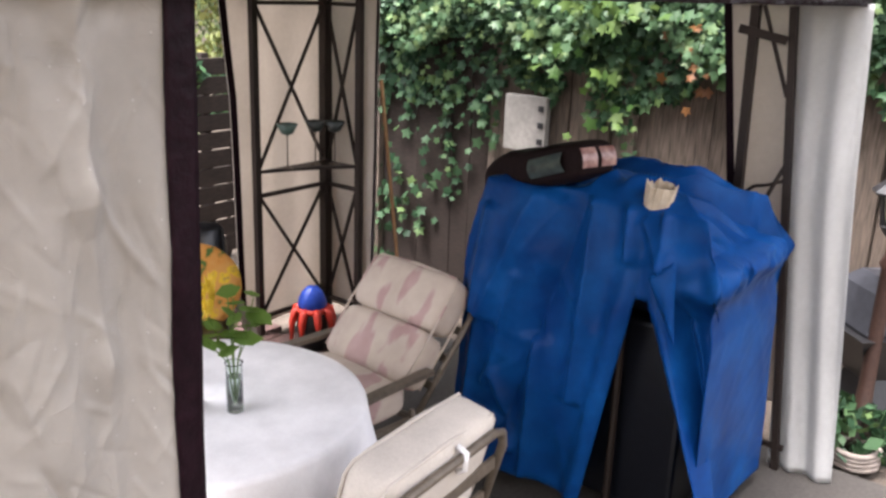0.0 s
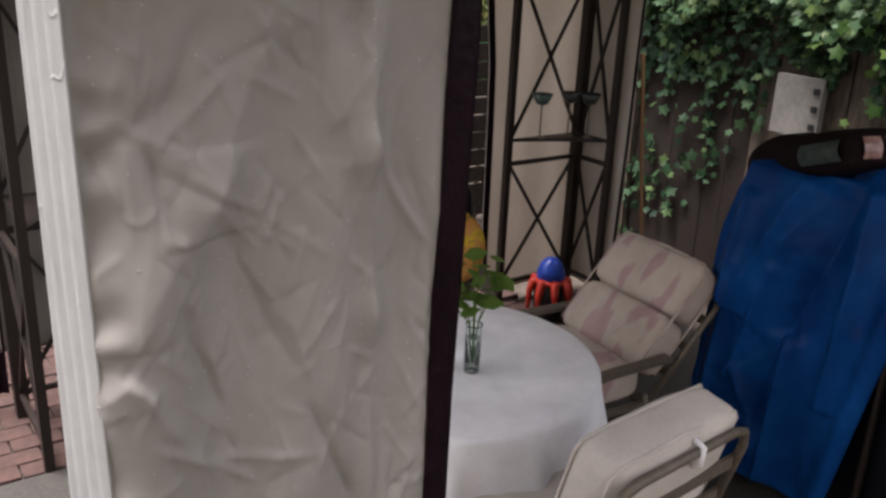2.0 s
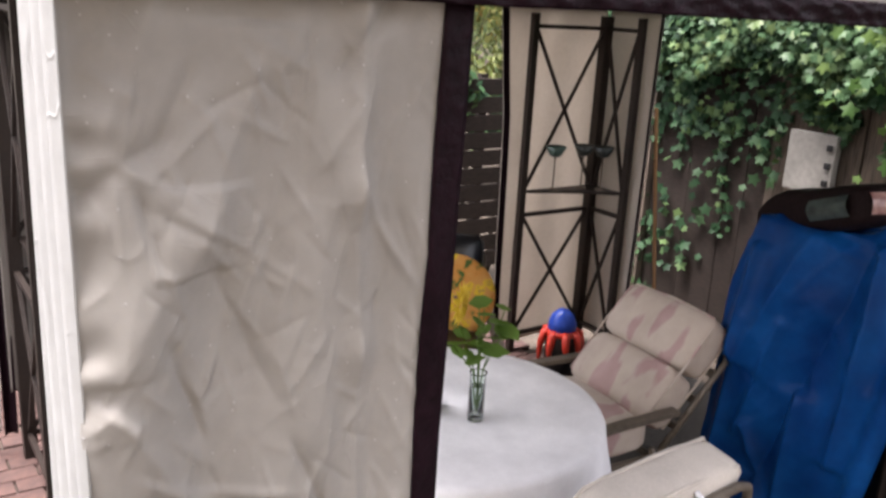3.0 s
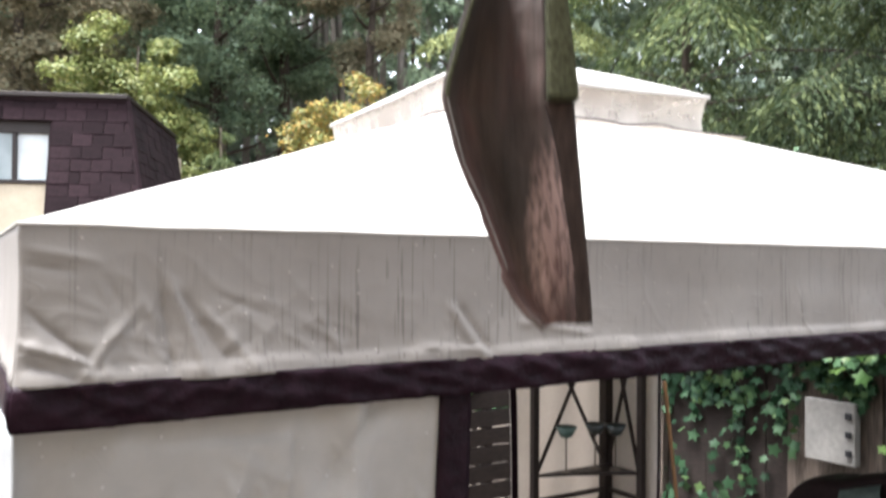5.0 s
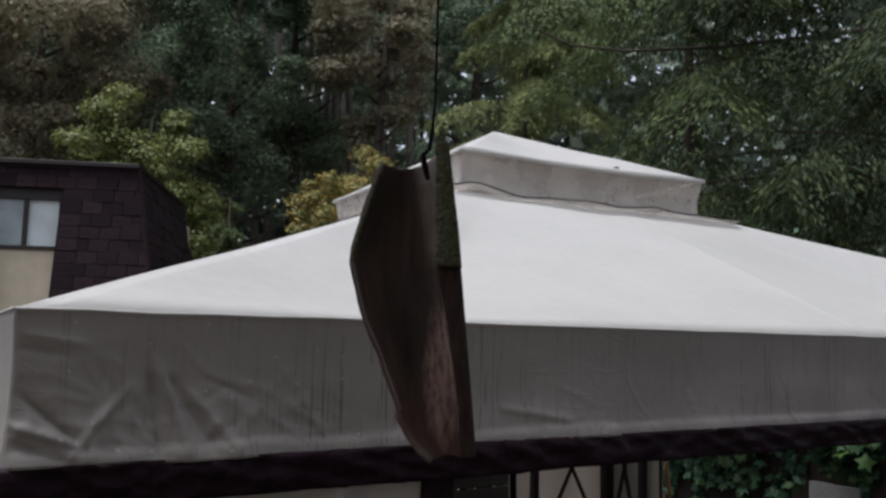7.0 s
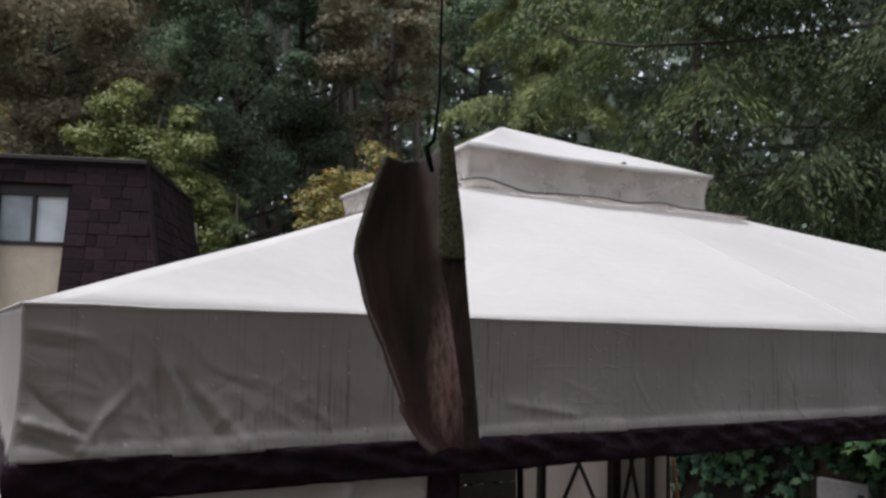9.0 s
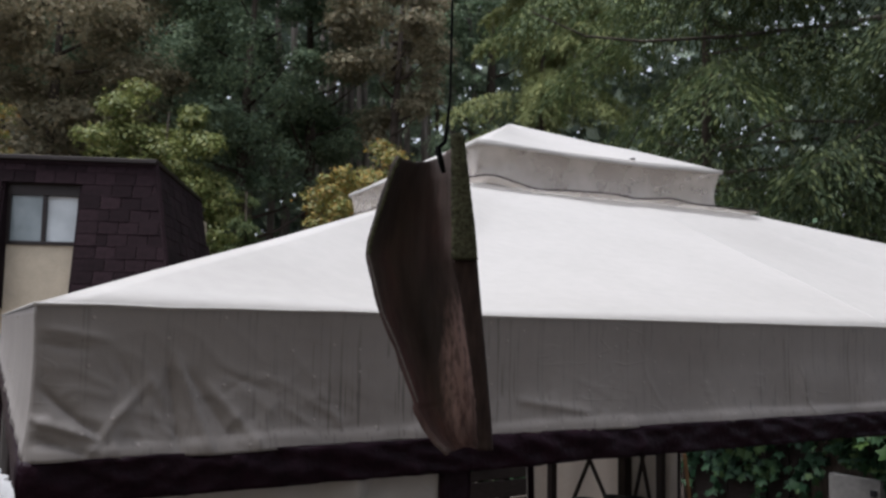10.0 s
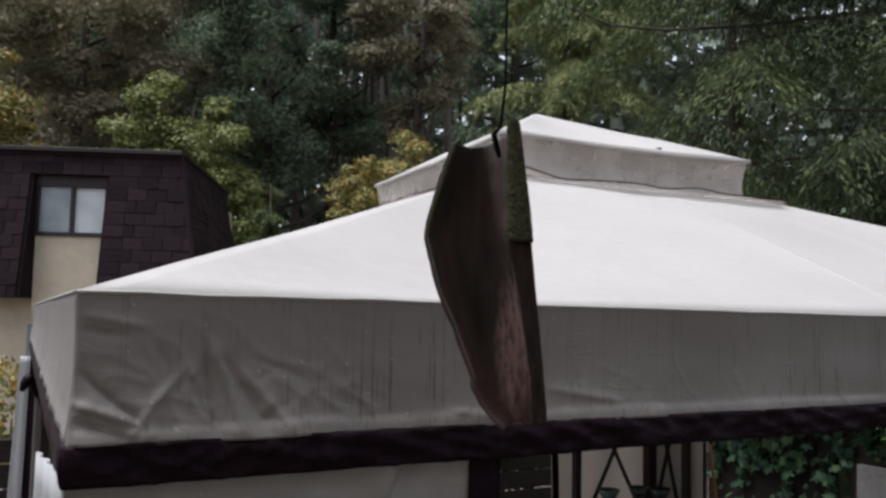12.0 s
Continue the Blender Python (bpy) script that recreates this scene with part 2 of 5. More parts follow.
M_BROWN = leaf_material("browning_leaf", [(0.0, (0.22, 0.215, 0.14)), (0.5, (0.3, 0.27, 0.175)), (1.0, (0.4, 0.33, 0.21))], 0.7, 0.45)
M_SHINGLE = two_scale("roof_shingle", (0.009, 0.0052, 0.006), (0.024, 0.014, 0.0158), 18, 2, 0.9, 0.4, 0.01, spec=0.12)
vary = M_SHINGLE.node_tree
info = vary.nodes.new("ShaderNodeObjectInfo")
base = vary.nodes["Principled BSDF"].inputs["Base Color"]
tone = ramp_node(vary.nodes, vary.links, info.outputs["Random"], [(0.0, (0.7, 0.66, 0.68)), (1.0, (1.5, 1.45, 1.5))]).outputs[0]
vary.links.new(mix_node(vary.nodes, vary.links, 1.0, base.links[0].from_socket, tone, "MULTIPLY"), base)
M_STUCCO = two_scale("cream_stucco", (0.5, 0.42, 0.3), (0.6, 0.52, 0.39), 60, 2, 0.9, 0.2, 0.004)
M_GLASS = glass("clear_glass")
M_PANE = two_scale("window_pane", (0.22, 0.26, 0.26), (0.3, 0.34, 0.34), 2, 1, 0.08, 0.0)
M_BLIND = two_scale("window_blind", (0.6, 0.64, 0.63), (0.7, 0.73, 0.72), 3, 1, 0.4, 0.0)
M_BLACK = two_scale("black_plastic", (0.008, 0.008, 0.009), (0.018, 0.018, 0.02), 60, 6, 0.4, 0.1, 0.001)
M_CORD = two_scale("black_cord", (0.004, 0.004, 0.004), (0.009, 0.009, 0.009), 300, 40, 0.95, 0.3, 0.0005, spec=0.05)
M_RED = two_scale("red_plastic", (0.5, 0.025, 0.012), (0.62, 0.045, 0.02), 40, 5, 0.4, 0.05, 0.001)
M_BLUE = two_scale("blue_plastic", (0.012, 0.05, 0.36), (0.02, 0.08, 0.5), 40, 5, 0.35, 0.05, 0.001)
M_BAMBOO = two_scale("bamboo_cane", (0.2, 0.1, 0.04), (0.32, 0.17, 0.075), 30, 4, 0.5, 0.15, 0.002, 0, (4, 4, 0.6))


# ---- building helpers ----
def mesh_object(name, bm, mat, smooth=False):
    me = bpy.data.meshes.new(name)
    bm.to_mesh(me)
    bm.free()
    me.materials.append(mat)
    if smooth:
        for p in me.polygons:
            p.use_smooth = True
    return new(name, me)


def part(name, bm, mat, parent=None, label="", smooth=False):
    ob = mesh_object(name, bm, mat, smooth)
    ob.parent = parent
    return tagged(ob, label)


def thing(name, label, category, m=None, group="", kind=""):
    ob = new(name)
    ob.empty_display_size = 0.1
    if m is not None:
        ob.matrix_world = m
    return tagged(ob, label, category, group, kind)


def box(lo, hi, bevel=0.0, bm=None):
    bm = bm or bmesh.new()
    c = [(a + b) / 2 for a, b in zip(lo, hi)]
    made = bmesh.ops.create_cube(bm, size=1, matrix=Matrix.LocRotScale(c, None, [b - a for a, b in zip(lo, hi)]))
    if bevel:
        edges = list({e for v in made["verts"] for e in v.link_edges})
        bmesh.ops.bevel(bm, geom=edges, offset=bevel, segments=2, affect="EDGES", profile=0.5)
    return bm


def bar(p, q, w, h=None, bm=None, up=(0, 0, 1)):
    """A square bar from p to q."""
    bm = bm or bmesh.new()
    p, q = Vector(p), Vector(q)
    d = (q - p).normalized()
    u = Vector(up)
    if abs(d.dot(u)) > 0.98:
        u = Vector((1, 0, 0))
    s = d.cross(u).normalized()
    t = s.cross(d)
    h = h or w
    ring = [s * a * w / 2 + t * b * h / 2 for a, b in ((-1, -1), (1, -1), (1, 1), (-1, 1))]
    a = [bm.verts.new(p + r) for r in ring]
    b = [bm.verts.new(q + r) for r in ring]
    for k in range(4):
        bm.faces.new((a[k], a[(k + 1) % 4], b[(k + 1) % 4], b[k]))
    bm.faces.new(a[::-1])
    bm.faces.new(b)
    return bm


def tube(points, radii, sides=8, bm=None):
    """A round tube along points, with a radius at each."""
    bm = bm or bmesh.new()
    pts = [Vector(p) for p in points]
    if isinstance(radii, (int, float)):
        radii = [radii] * len(pts)
    rings, ref = [], None
    for k, p in enumerate(pts):
        d = (pts[min(k + 1, len(pts) - 1)] - pts[max(k - 1, 0)]).normalized()
        if ref is None:
            ref = d.orthogonal().normalized()
        ref = (ref - d * ref.dot(d)).normalized()
        s = d.cross(ref)
        rings.append([bm.verts.new(p + (ref * math.cos(a) + s * math.sin(a)) * radii[k]) for a in (2 * math.pi * j / sides for j in range(sides))])
    for a, b in zip(rings, rings[1:]):
        for j in range(sides):
            bm.faces.new((a[j], a[(j + 1) % sides], b[(j + 1) % sides], b[j]))
    bm.faces.new(rings[0][::-1])
    bm.faces.new(rings[-1])
    return bm


def lathe(profile, sides=24, bm=None):
    """A turned body from (radius, height) pairs."""
    bm = bm or bmesh.new()
    rings = [[bm.verts.new((r * math.cos(2 * math.pi * j / sides), r * math.sin(2 * math.pi * j / sides), z)) for j in range(sides)] for r, z in profile]
    for a, b in zip(rings, rings[1:]):
        for j in range(sides):
            bm.faces.new((a[j], a[(j + 1) % sides], b[(j + 1) % sides], b[j]))
    bm.faces.new(rings[0][::-1])
    bm.faces.new(rings[-1])
    return bm


def sheet(fn, nu, nv, bm=None):
    """A sheet of cloth from fn(u, v), u and v from 0 to 1."""
    bm = bm or bmesh.new()
    g = [[bm.verts.new(fn(i / nu, j / nv)) for j in range(nv + 1)] for i in range(nu + 1)]
    for i in range(nu):
        for j in range(nv):
            bm.faces.new((g[i][j], g[i + 1][j], g[i + 1][j + 1], g[i][j + 1]))
    return bm


def cloth(name, fn, nu, nv, mat, parent=None, label="", thick=0.002):
    ob = part(name, sheet(fn, nu, nv), mat, parent, label, True)
    k = ob.modifiers.new("thickness", "SOLIDIFY")
    k.thickness, k.offset = thick, 0
    return ob


def rough3(p, scale, amount):
    return noise.noise_vector(Vector(p) * scale) * amount


def cushion(lo, hi, puff=0.03, bm=None):
    """A soft block, fuller in the middle."""
    bm = bm or bmesh.new()
    c = Vector([(a + b) / 2 for a, b in zip(lo, hi)])
    h = Vector([(b - a) / 2 for a, b in zip(lo, hi)])
    made = bmesh.ops.create_cube(bm, size=2)
    bmesh.ops.subdivide_edges(bm, edges=list({e for v in made["verts"] for e in v.link_edges}), cuts=9, use_grid_fill=True)
    for v in bm.verts:
        p = v.co.copy()
        q = Vector([math.copysign(abs(a) ** 1.0, a) for a in p])
        n4 = (abs(q.x) ** 7 + abs(q.y) ** 7 + abs(q.z) ** 7) ** (1 / 7)
        q = q / max(n4, 1e-6) * max(abs(q.x), abs(q.y), abs(q.z))
        thin = min(range(3), key=lambda k: h[k])
        others = [k for k in range(3) if k != thin]
        full = (1 - q[others[0]] ** 4) * (1 - q[others[1]] ** 4)
        r = Vector([q[k] * h[k] for k in range(3)])
        r[thin] += math.copysign(puff * full, q[thin]) if abs(q[thin]) > 0.5 else 0
        v.co = c + r + rough3(r, 6, 0.006)
    return bm


def leaves(name, centres, rng, size, mat, parent=None, label="", aspect=0.55, droop=0.0, axes=None, faces=None, lift=0.8):
    """Many small leaves in one mesh, each a folded rhomb at a centre of its own."""
    n = len(centres)
    ax = rng.normal(size=(n, 3))
    if axes is not None:
        ax = np.asarray(axes) + 0.28 * ax
    ax[:, 2] -= droop
    ax /= np.linalg.norm(ax, axis=1)[:, None]
    up = rng.normal(size=(n, 3))
    up[:, 2] += lift
    if faces is not None:
        up = np.asarray(faces) + 0.35 * rng.normal(size=(n, 3))
        ax = np.cross(up, ax)
        ax /= np.linalg.norm(ax, axis=1)[:, None] + 1e-9
    sd = np.cross(ax, up)
    sd /= np.linalg.norm(sd, axis=1)[:, None] + 1e-9
    s = size * rng.uniform(0.6, 1.35, n)[:, None]
    c = np.asarray(centres)
    v = np.stack([c - ax * s * 0.5, c + sd * s * aspect * 0.5, c + ax * s * 0.5, c - sd * s * aspect * 0.5], 1)
    me = bpy.data.meshes.new(name)
    me.vertices.add(4 * n)
    me.vertices.foreach_set("co", v.reshape(-1).astype(np.float32))
    me.loops.add(4 * n)
    me.loops.foreach_set("vertex_index", np.arange(4 * n, dtype=np.int32))
    me.polygons.add(n)
    me.polygons.foreach_set("loop_start", np.arange(0, 4 * n, 4, dtype=np.int32))
    me.update(calc_edges=True)
    me.materials.append(mat)
    ob = new(name, me)
    ob.parent = parent
    return tagged(ob, label)


# ---- the setting ----
def ground_sheet():
    def fn(u, v):
        x, y = -60 + 140 * u, -40 + 140 * v
        z = -0.02 + 0.03 * noise.noise(Vector((x, y, 0)) * 0.4)
        far = max(0.0, y - 9)
        return (x, y, z + 0.12 * max(0, far - 8))
    ob = mesh_object("ground", sheet(fn, 90, 90), M_GROUND, True)
    return tagged(ob, "damp brown soil ground with scattered litter", "ground", kind="structure")


ground_sheet()

slab = mesh_object("floor_slab", box((-3.0, -4.1, -0.08), (3.72, 2.42, 0.012), 0.01), M_CONC)
tagged(slab, "grey concrete patio slab", "floor", kind="structure")

# ---- the gazebo ----
GX, GY = 3.6, 3.0           # eave length and depth
SK = 0.25                   # the frame stands a little out of square: its rear corner is pushed in
ZT, ZB, ZD = 2.207, 2.067, 2.03   # eave fold, foot of the valance, foot of its dark trim
CX, CY = 1.68, 1.58               # middle of the roof vent
VENT = ((1.188, 1.058), (2.056, 0.974), (2.22, 2.086), (1.35, 2.158))   # its corners, a little askew
ZR, ZC, ZA = 2.58, 2.698, 2.906    # vent's foot, its eave, the peak

gazebo = thing("gazebo", "beige fabric gazebo with vented roof on brown steel lattice posts", "gazebo", pose(0, 0, 0))
E00, E10, E11, E01 = (Vector(p) for p in ((0, 0, ZT), (GX, 0, ZT), (GX, GY, ZT), (SK, GY, ZT)))
R00, R10, R11, R01 = (Vector((a, b, ZR)) for a, b in VENT)


def rib_at(v):
    """Where along the face the straight middle rib lies, from the eave (0) to the vent (1)."""
    return ((1 - v) * 1.332 + v * 0.533) / ((1 - v) * 3.6 + v * 0.86)


def roof_face(a, b, ra, rb, bays, rib):
    """Cloth drawn over the hips and, on the long sides, over a middle rib; it sags between them."""
    def fn(u, v):
        lo, hi = a.lerp(b, u), ra.lerp(rb, u)
        p = lo.lerp(hi, v)
        fade = 6.75 * v * v * (1 - v)
        if rib:
            uc = rib_at(v)
            early = 6.75 * v * (1 - v) ** 2
            if u > uc:
                f = (u - uc) / (1 - uc)
                p.z -= 0.07 * min(f / 0.6, (1 - f) / 0.4) * early
            else:
                f = (uc - u) / uc
                p.z -= 0.04 * min(f / 0.75, (1 - f) / 0.25) * early
        else:
            p.z -= 0.004 * math.sin(math.pi * bays * u) * fade
        p.z += 0.004 * noise.noise(p * 2.3) * min(1, v * 8)
        return p
    return fn


for k, (a, b, ra, rb, bays, rib) in enumerate(((E00, E10, R00, R10, 2, True), (E10, E11, R10, R11, 1, False), (E11, E01, R11, R01, 2, True), (E01, E00, R01, R00, 1, False))):
    cloth("roof_panel", roof_face(a, b, ra, rb, bays, rib), 120, 20, M_ROOF, gazebo, "taut pale canopy panel")


# sewn seams where the canopy lies over its middle ribs
for a, b, ra, rb in ((E00, E10, R00, R10), (E11, E01, R11, R01)):
    lies = roof_face(a, b, ra, rb, 2, True)
    part("roof_seam", tube([lies(rib_at(k / 24), k / 24) + Vector((0, 0, 0.0002)) for k in range(25)], 0.0014, 6), M_ROOF, gazebo, "sewn seam of the canopy", True)


def tent(d, w):
    """A sharp-edged fold: 1 on its line, falling off to both sides."""
    return math.exp(-abs(d) / w)


def line_distance(s, z, s0, z0, s1, z1, spread=0.012):
    """Distance from a fold line, and how far along it one is, faded at its ends."""
    dx, dz = s1 - s0, z1 - z0
    ln = math.hypot(dx, dz)
    f = ((s - s0) * dx + (z - z0) * dz) / (ln * ln)
    d = ((s - s0) * dz - (z - z0) * dx) / ln
    over = max(0.0, -f, f - 1) * ln
    return d, math.exp(-(over / spread) ** 2)


def crumples(seed, n, s0, s1, z0, z1, length, height):
    """Short straight creases, strewn at random, as wet cloth has."""
    r = random.Random(seed)
    out = []
    for _ in range(n):
        s, z, a, ln = r.uniform(s0, s1), r.uniform(z0, z1), radians(r.choice((62, 70, 110, 125, 100, 35, 150)) + r.uniform(-14, 14)), length * r.uniform(0.4, 1.3)
        out.append((s, z, s + ln * math.cos(a), z - ln * math.sin(a), r.uniform(0.0022, 0.0045), height * r.choice((-1, 1, 1)) * r.uniform(0.5, 1.2)))
    return out


# fold lines of the valance near the corner: start, end, width, height
VAL_FOLDS = ((0.0, 2.135, 0.054, 2.09, 0.007, -0.009), (0.0, 2.106, 0.05, 2.088, 0.006, 0.011), (0.097, 2.131, 0.078, 2.108, 0.005, 0.004), (0.08, 2.112, 0.055, 2.078, 0.005, 0.005),
             (0.122, 2.14, 0.131, 2.082, 0.007, -0.008), (0.132, 2.145, 0.158, 2.08, 0.006, 0.008), (0.142, 2.14, 0.18, 2.085, 0.008, -0.005),
             (0.165, 2.125, 0.205, 2.08, 0.006, 0.005), (0.012, 2.185, 0.05, 2.178, 0.005, 0.004), (0.006, 2.172, 0.03, 2.168, 0.004, -0.005),
             (0.445, 2.12, 0.475, 2.078, 0.005, 0.008), (0.46, 2.12, 0.492, 2.08, 0.005, -0.006), (0.41, 2.083, 0.47, 2.079, 0.004, 0.006),
             (0.55, 2.105, 0.64, 2.09, 0.009, 0.004), (0.015, 2.085, 0.04, 2.075, 0.004, -0.006)) + tuple(crumples(8, 34, 0.0, 0.3, 2.085, 2.15, 0.03, 0.0022)) + tuple(crumples(9, 30, 0.3, 2.0, 2.085, 2.13, 0.04, 0.0018))


def valance_face(a, b, out, seed, slack=1.0):
    """A hanging valance, slack near its ends, with a rolled hem above the trim."""
    length = (b - a).length
    along = (b - a).normalized()

    def fn(u, v):
        s = length * (0.3 * u + 0.7 * u * u)
        near = min(s, length - s)
        loose = 1 - math.exp(-near / 0.012)
        p = a + along * s
        z = ZT + (ZB - ZT) * v
        o = 0.0025 * v * math.sin(s * 31 + 2 * math.sin(s * 5 + seed))
        o += 0.005 * noise.noise(Vector((s * 4, v * 2, seed + 3))) * v
        for s0, z0, s1, z1, w, h in VAL_FOLDS:
            if min(s0, s1) - 0.04 < s < max(s0, s1) + 0.04:
                d, k = line_distance(s, z, s0, z0, s1, z1)
                o += 0.8 * h * tent(d, 0.6 * w) * k
        o += 0.0015 * (1 - abs(noise.noise(Vector((s * 24 - v * 3, v * 5 + s * 6, seed + 5))))) ** 6 * math.exp(-(near / 0.35) ** 2) * min(1, 2 * v)
        z += 0.002 * noise.noise(Vector((s * 9, seed, 0))) * v
        hem = 0.88 + 0.03 * noise.noise(Vector((s * 7, 0, seed)))
        o += 0.0032 * max(0.0, min(1, (v - hem) / 0.05)) * (1.0 + 1.2 * noise.noise(Vector((s * 26, 1, seed))))
        o = -0.004 * math.sin(math.pi * v) + 0.004 * v + slack * o * loose
        p = p + along * o * (math.exp(-(length - s) / 0.02) - math.exp(-s / 0.02))
        return p + out * o + Vector((0, 0, z - ZT))
    return fn


def trim_face(a, b, out, seed, slack=1.0):
    length = (b - a).length
    along = (b - a).normalized()

    def fn(u, v):
        s = length * (0.3 * u + 0.7 * u * u)
        z = ZB + 0.002 + (ZD - ZB - 0.002) * v
        near = min(s, length - s)
        o = 0.004 * noise.noise(Vector((s * 9 + v * 3, v * 2, seed)))
        o += 0.006 * (1 - abs(noise.noise(Vector((s * 17 - v * 1.6, v * 0.8, seed + 2))))) ** 5
        o += 0.004 * (1 - abs(noise.noise(Vector((s * 30 + v * 1.8, v * 0.8, seed + 4))))) ** 6
        z += 0.0025 * noise.noise(Vector((s * 5, seed, 2))) * v
        o = 0.004 + 0.003 * math.sin(math.pi * v) + slack * o * (1 - math.exp(-near / 0.02))
        s += o * (math.exp(-(length - s) / 0.02) - math.exp(-s / 0.02))
        return a + along * s + out * o + Vector((0, 0, z - ZT))
    return fn


SIDES = ((E00, E10, Vector((0, -1, 0)), 0), (E10, E11, Vector((1, 0, 0)), 11), (E11, E01, Vector((0, 1, 0)), 23), (E01, E00, Vector((-GY, SK, 0)).normalized(), 37))
for k, (a, b, out, seed) in enumerate(SIDES):
    cloth("valance", valance_face(a, b, out, seed, 0.45 if k == 3 else 1.0), 480 if k == 0 else 160, 44 if k == 0 else 14, M_VAL_SHADED, gazebo, "rain-streaked beige valance")
    cloth("valance_trim", trim_face(a, b, out, seed, 0.3 if k == 3 else 1.0), 420 if k == 0 else 160, 8, M_TRIM, gazebo, "glossy dark brown trim band")
    part("eave_piping", tube([a + (b - a) * (j / 60) + out * 0.001 + Vector((0, 0, 0.0015 * noise.noise(Vector((j * 0.7, seed, 0))))) for j in range(61)], 0.0018, 6), M_ROOF, gazebo, "sewn edge of the canopy", True)

# a twisted strip of trim tied up on the front valance
bm = tube([(1.39 + 0.06 * f, -0.016 - 0.01 * math.sin(9 * f), 2.052 + 0.075 * f + 0.008 * math.sin(7 * f)) for f in [j / 12 for j in range(13)]], [0.009 + 0.007 * abs(math.sin(j * 0.9)) for j in range(13)], 9)
part("trim_tie", bm, M_TRIM, gazebo, "bunched dark trim tie", True)

# top vent: a small roof over netting
C00, C10, C11, C01 = (Vector((a, b, ZC)) for a, b in VENT)
PEAK = Vector((CX - 0.005, CY - 0.012, ZA))


def cap_face(a, b):
    def fn(u, v):
        p = a.lerp(b, u).lerp(PEAK, v * 0.985)
        p.z -= 0.02 * math.sin(math.pi * u) * math.sin(math.pi * v) + 0.008 * math.sin(math.pi * u) * (1 - v)
        p.z += 0.004 * noise.noise(p * 5)
        return p
    return fn


def net_face(a, b, ra, rb, seed, torn):
    """Netting between the vent's two roofs, slack, its foot spread over the lower roof."""
    def fn(u, v):
        top, low = a.lerp(b, u) - Vector((0, 0, 0.004)), ra.lerp(rb, u)
        mid = Vector((CX, CY, 0))
        outward = Vector((low.x - mid.x, low.y - mid.y, 0)).normalized()
        spread = (0.11 + 0.02 * noise.noise(Vector((u * 6, seed, 0)))) * max(0.0, (v - 0.7) / 0.3) ** 1.3
        low.z = ZR - 0.018 + 0.012 * noise.noise(Vector((u * 7, seed, 4)))
        p = top.lerp(low, min(1.0, v / 0.8)) + outward * spread
        slack = math.sin(math.pi * v) * (0.014 * noise.noise(Vector((u * 3.2, v * 1.5, seed))) - 0.012) + 0.006 * v * (1 - abs(noise.noise(Vector((u * 9 - v * 2.5, v * 1.2, seed + 6))))) ** 6
        p += outward * (slack - 0.012 * math.sin(math.pi * v))
        if torn:
            p.z += 0.012 * math.exp(-((u - 0.04) / 0.12) ** 2) * v
            p += outward * 0.02 * (noise.noise(Vector((u * 22, v * 5, 5))) + 0.5 * math.sin(v * 9 + u * 20)) * math.exp(-((u - 0.05) / 0.1) ** 2) * math.sin(math.pi * v)
        return p
    return fn


for a, b, ra, rb, seed, torn in ((C00, C10, R00, R10, 1, True), (C10, C11, R10, R11, 2, False), (C11, C01, R11, R01, 3, False), (C01, C00, R01, R00, 4, False)):
    cloth("cap_panel", cap_face(a, b), 24, 12, M_ROOF, gazebo, "pale cap panel over the roof vent")
    cloth("vent_net", net_face(a, b, ra, rb, seed, torn), 48, 12, M_NET, gazebo, "slack beige mosquito netting", 0.001)

    def cap_edge(u, v, a=a, b=b):
        p = a.lerp(b, u)
        out = Vector((p.x - CX, p.y - CY, 0)).normalized()
        return p + out * 0.006 + Vector((0, 0, -0.008 * math.sin(math.pi * u) - 0.013 * v + 0.003 * noise.noise(p * 9)))
    cloth("cap_hem", cap_edge, 24, 2, M_ROOF, gazebo)
    foot = net_face(a, b, ra, rb, seed, torn)
    part("net_hem", tube([foot(k / 40, 1.0) + Vector((0, 0, 0.003)) for k in range(41)], 0.002, 5), M_TRIM, gazebo, "dark piping along the netting")

# steel roof bars under the cloth
for c, r in ((E00, R00), (E10, R10), (E11, R11), (E01, R01)):
    part("roof_bar", bar(c.lerp(r, 0.1) + Vector((0, 0, -0.06)), r + Vector((0, 0, -0.06)), 0.025), M_STEEL, gazebo)
for c, r in ((R00, C00), (R10, C10), (R11, C11), (R01, C01)):
    part("vent_post", bar(r.lerp(Vector((CX, CY, r.z)), 0.07) + Vector((0, 0, -0.06)), c.lerp(Vector((CX, CY, c.z)), 0.07) + Vector((0, 0, 0.0)), 0.018), M_STEEL, gazebo)
for a, b in ((R00, R10), (R10, R11), (R11, R01), (R01, R00)):
    part("vent_rail", bar(a + Vector((0, 0, -0.05)), b + Vector((0, 0, -0.05)), 0.02), M_STEEL, gazebo)
    inner = a.lerp(b, 0.7).lerp(Vector((CX, CY, ZR)), 0.14)
    part("vent_stay", bar(inner + Vector((0, 0, -0.05)), inner + Vector((0, 0, 0.14)), 0.022, 0.01), M_STEEL, gazebo)
IN = 0.07
for p, q in (((IN, IN), (GX - IN, IN)), ((GX - IN, IN), (GX - IN, GY - IN)), ((GX - IN, GY - IN), (SK + IN, GY - IN)), ((SK + IN, GY - IN), (IN, IN))):
    part("eave_beam", bar((*p, 2.075), (*q, 2.075), 0.03, 0.045), M_STEEL, gazebo)

# corner posts: two lattice panels that meet at the corner


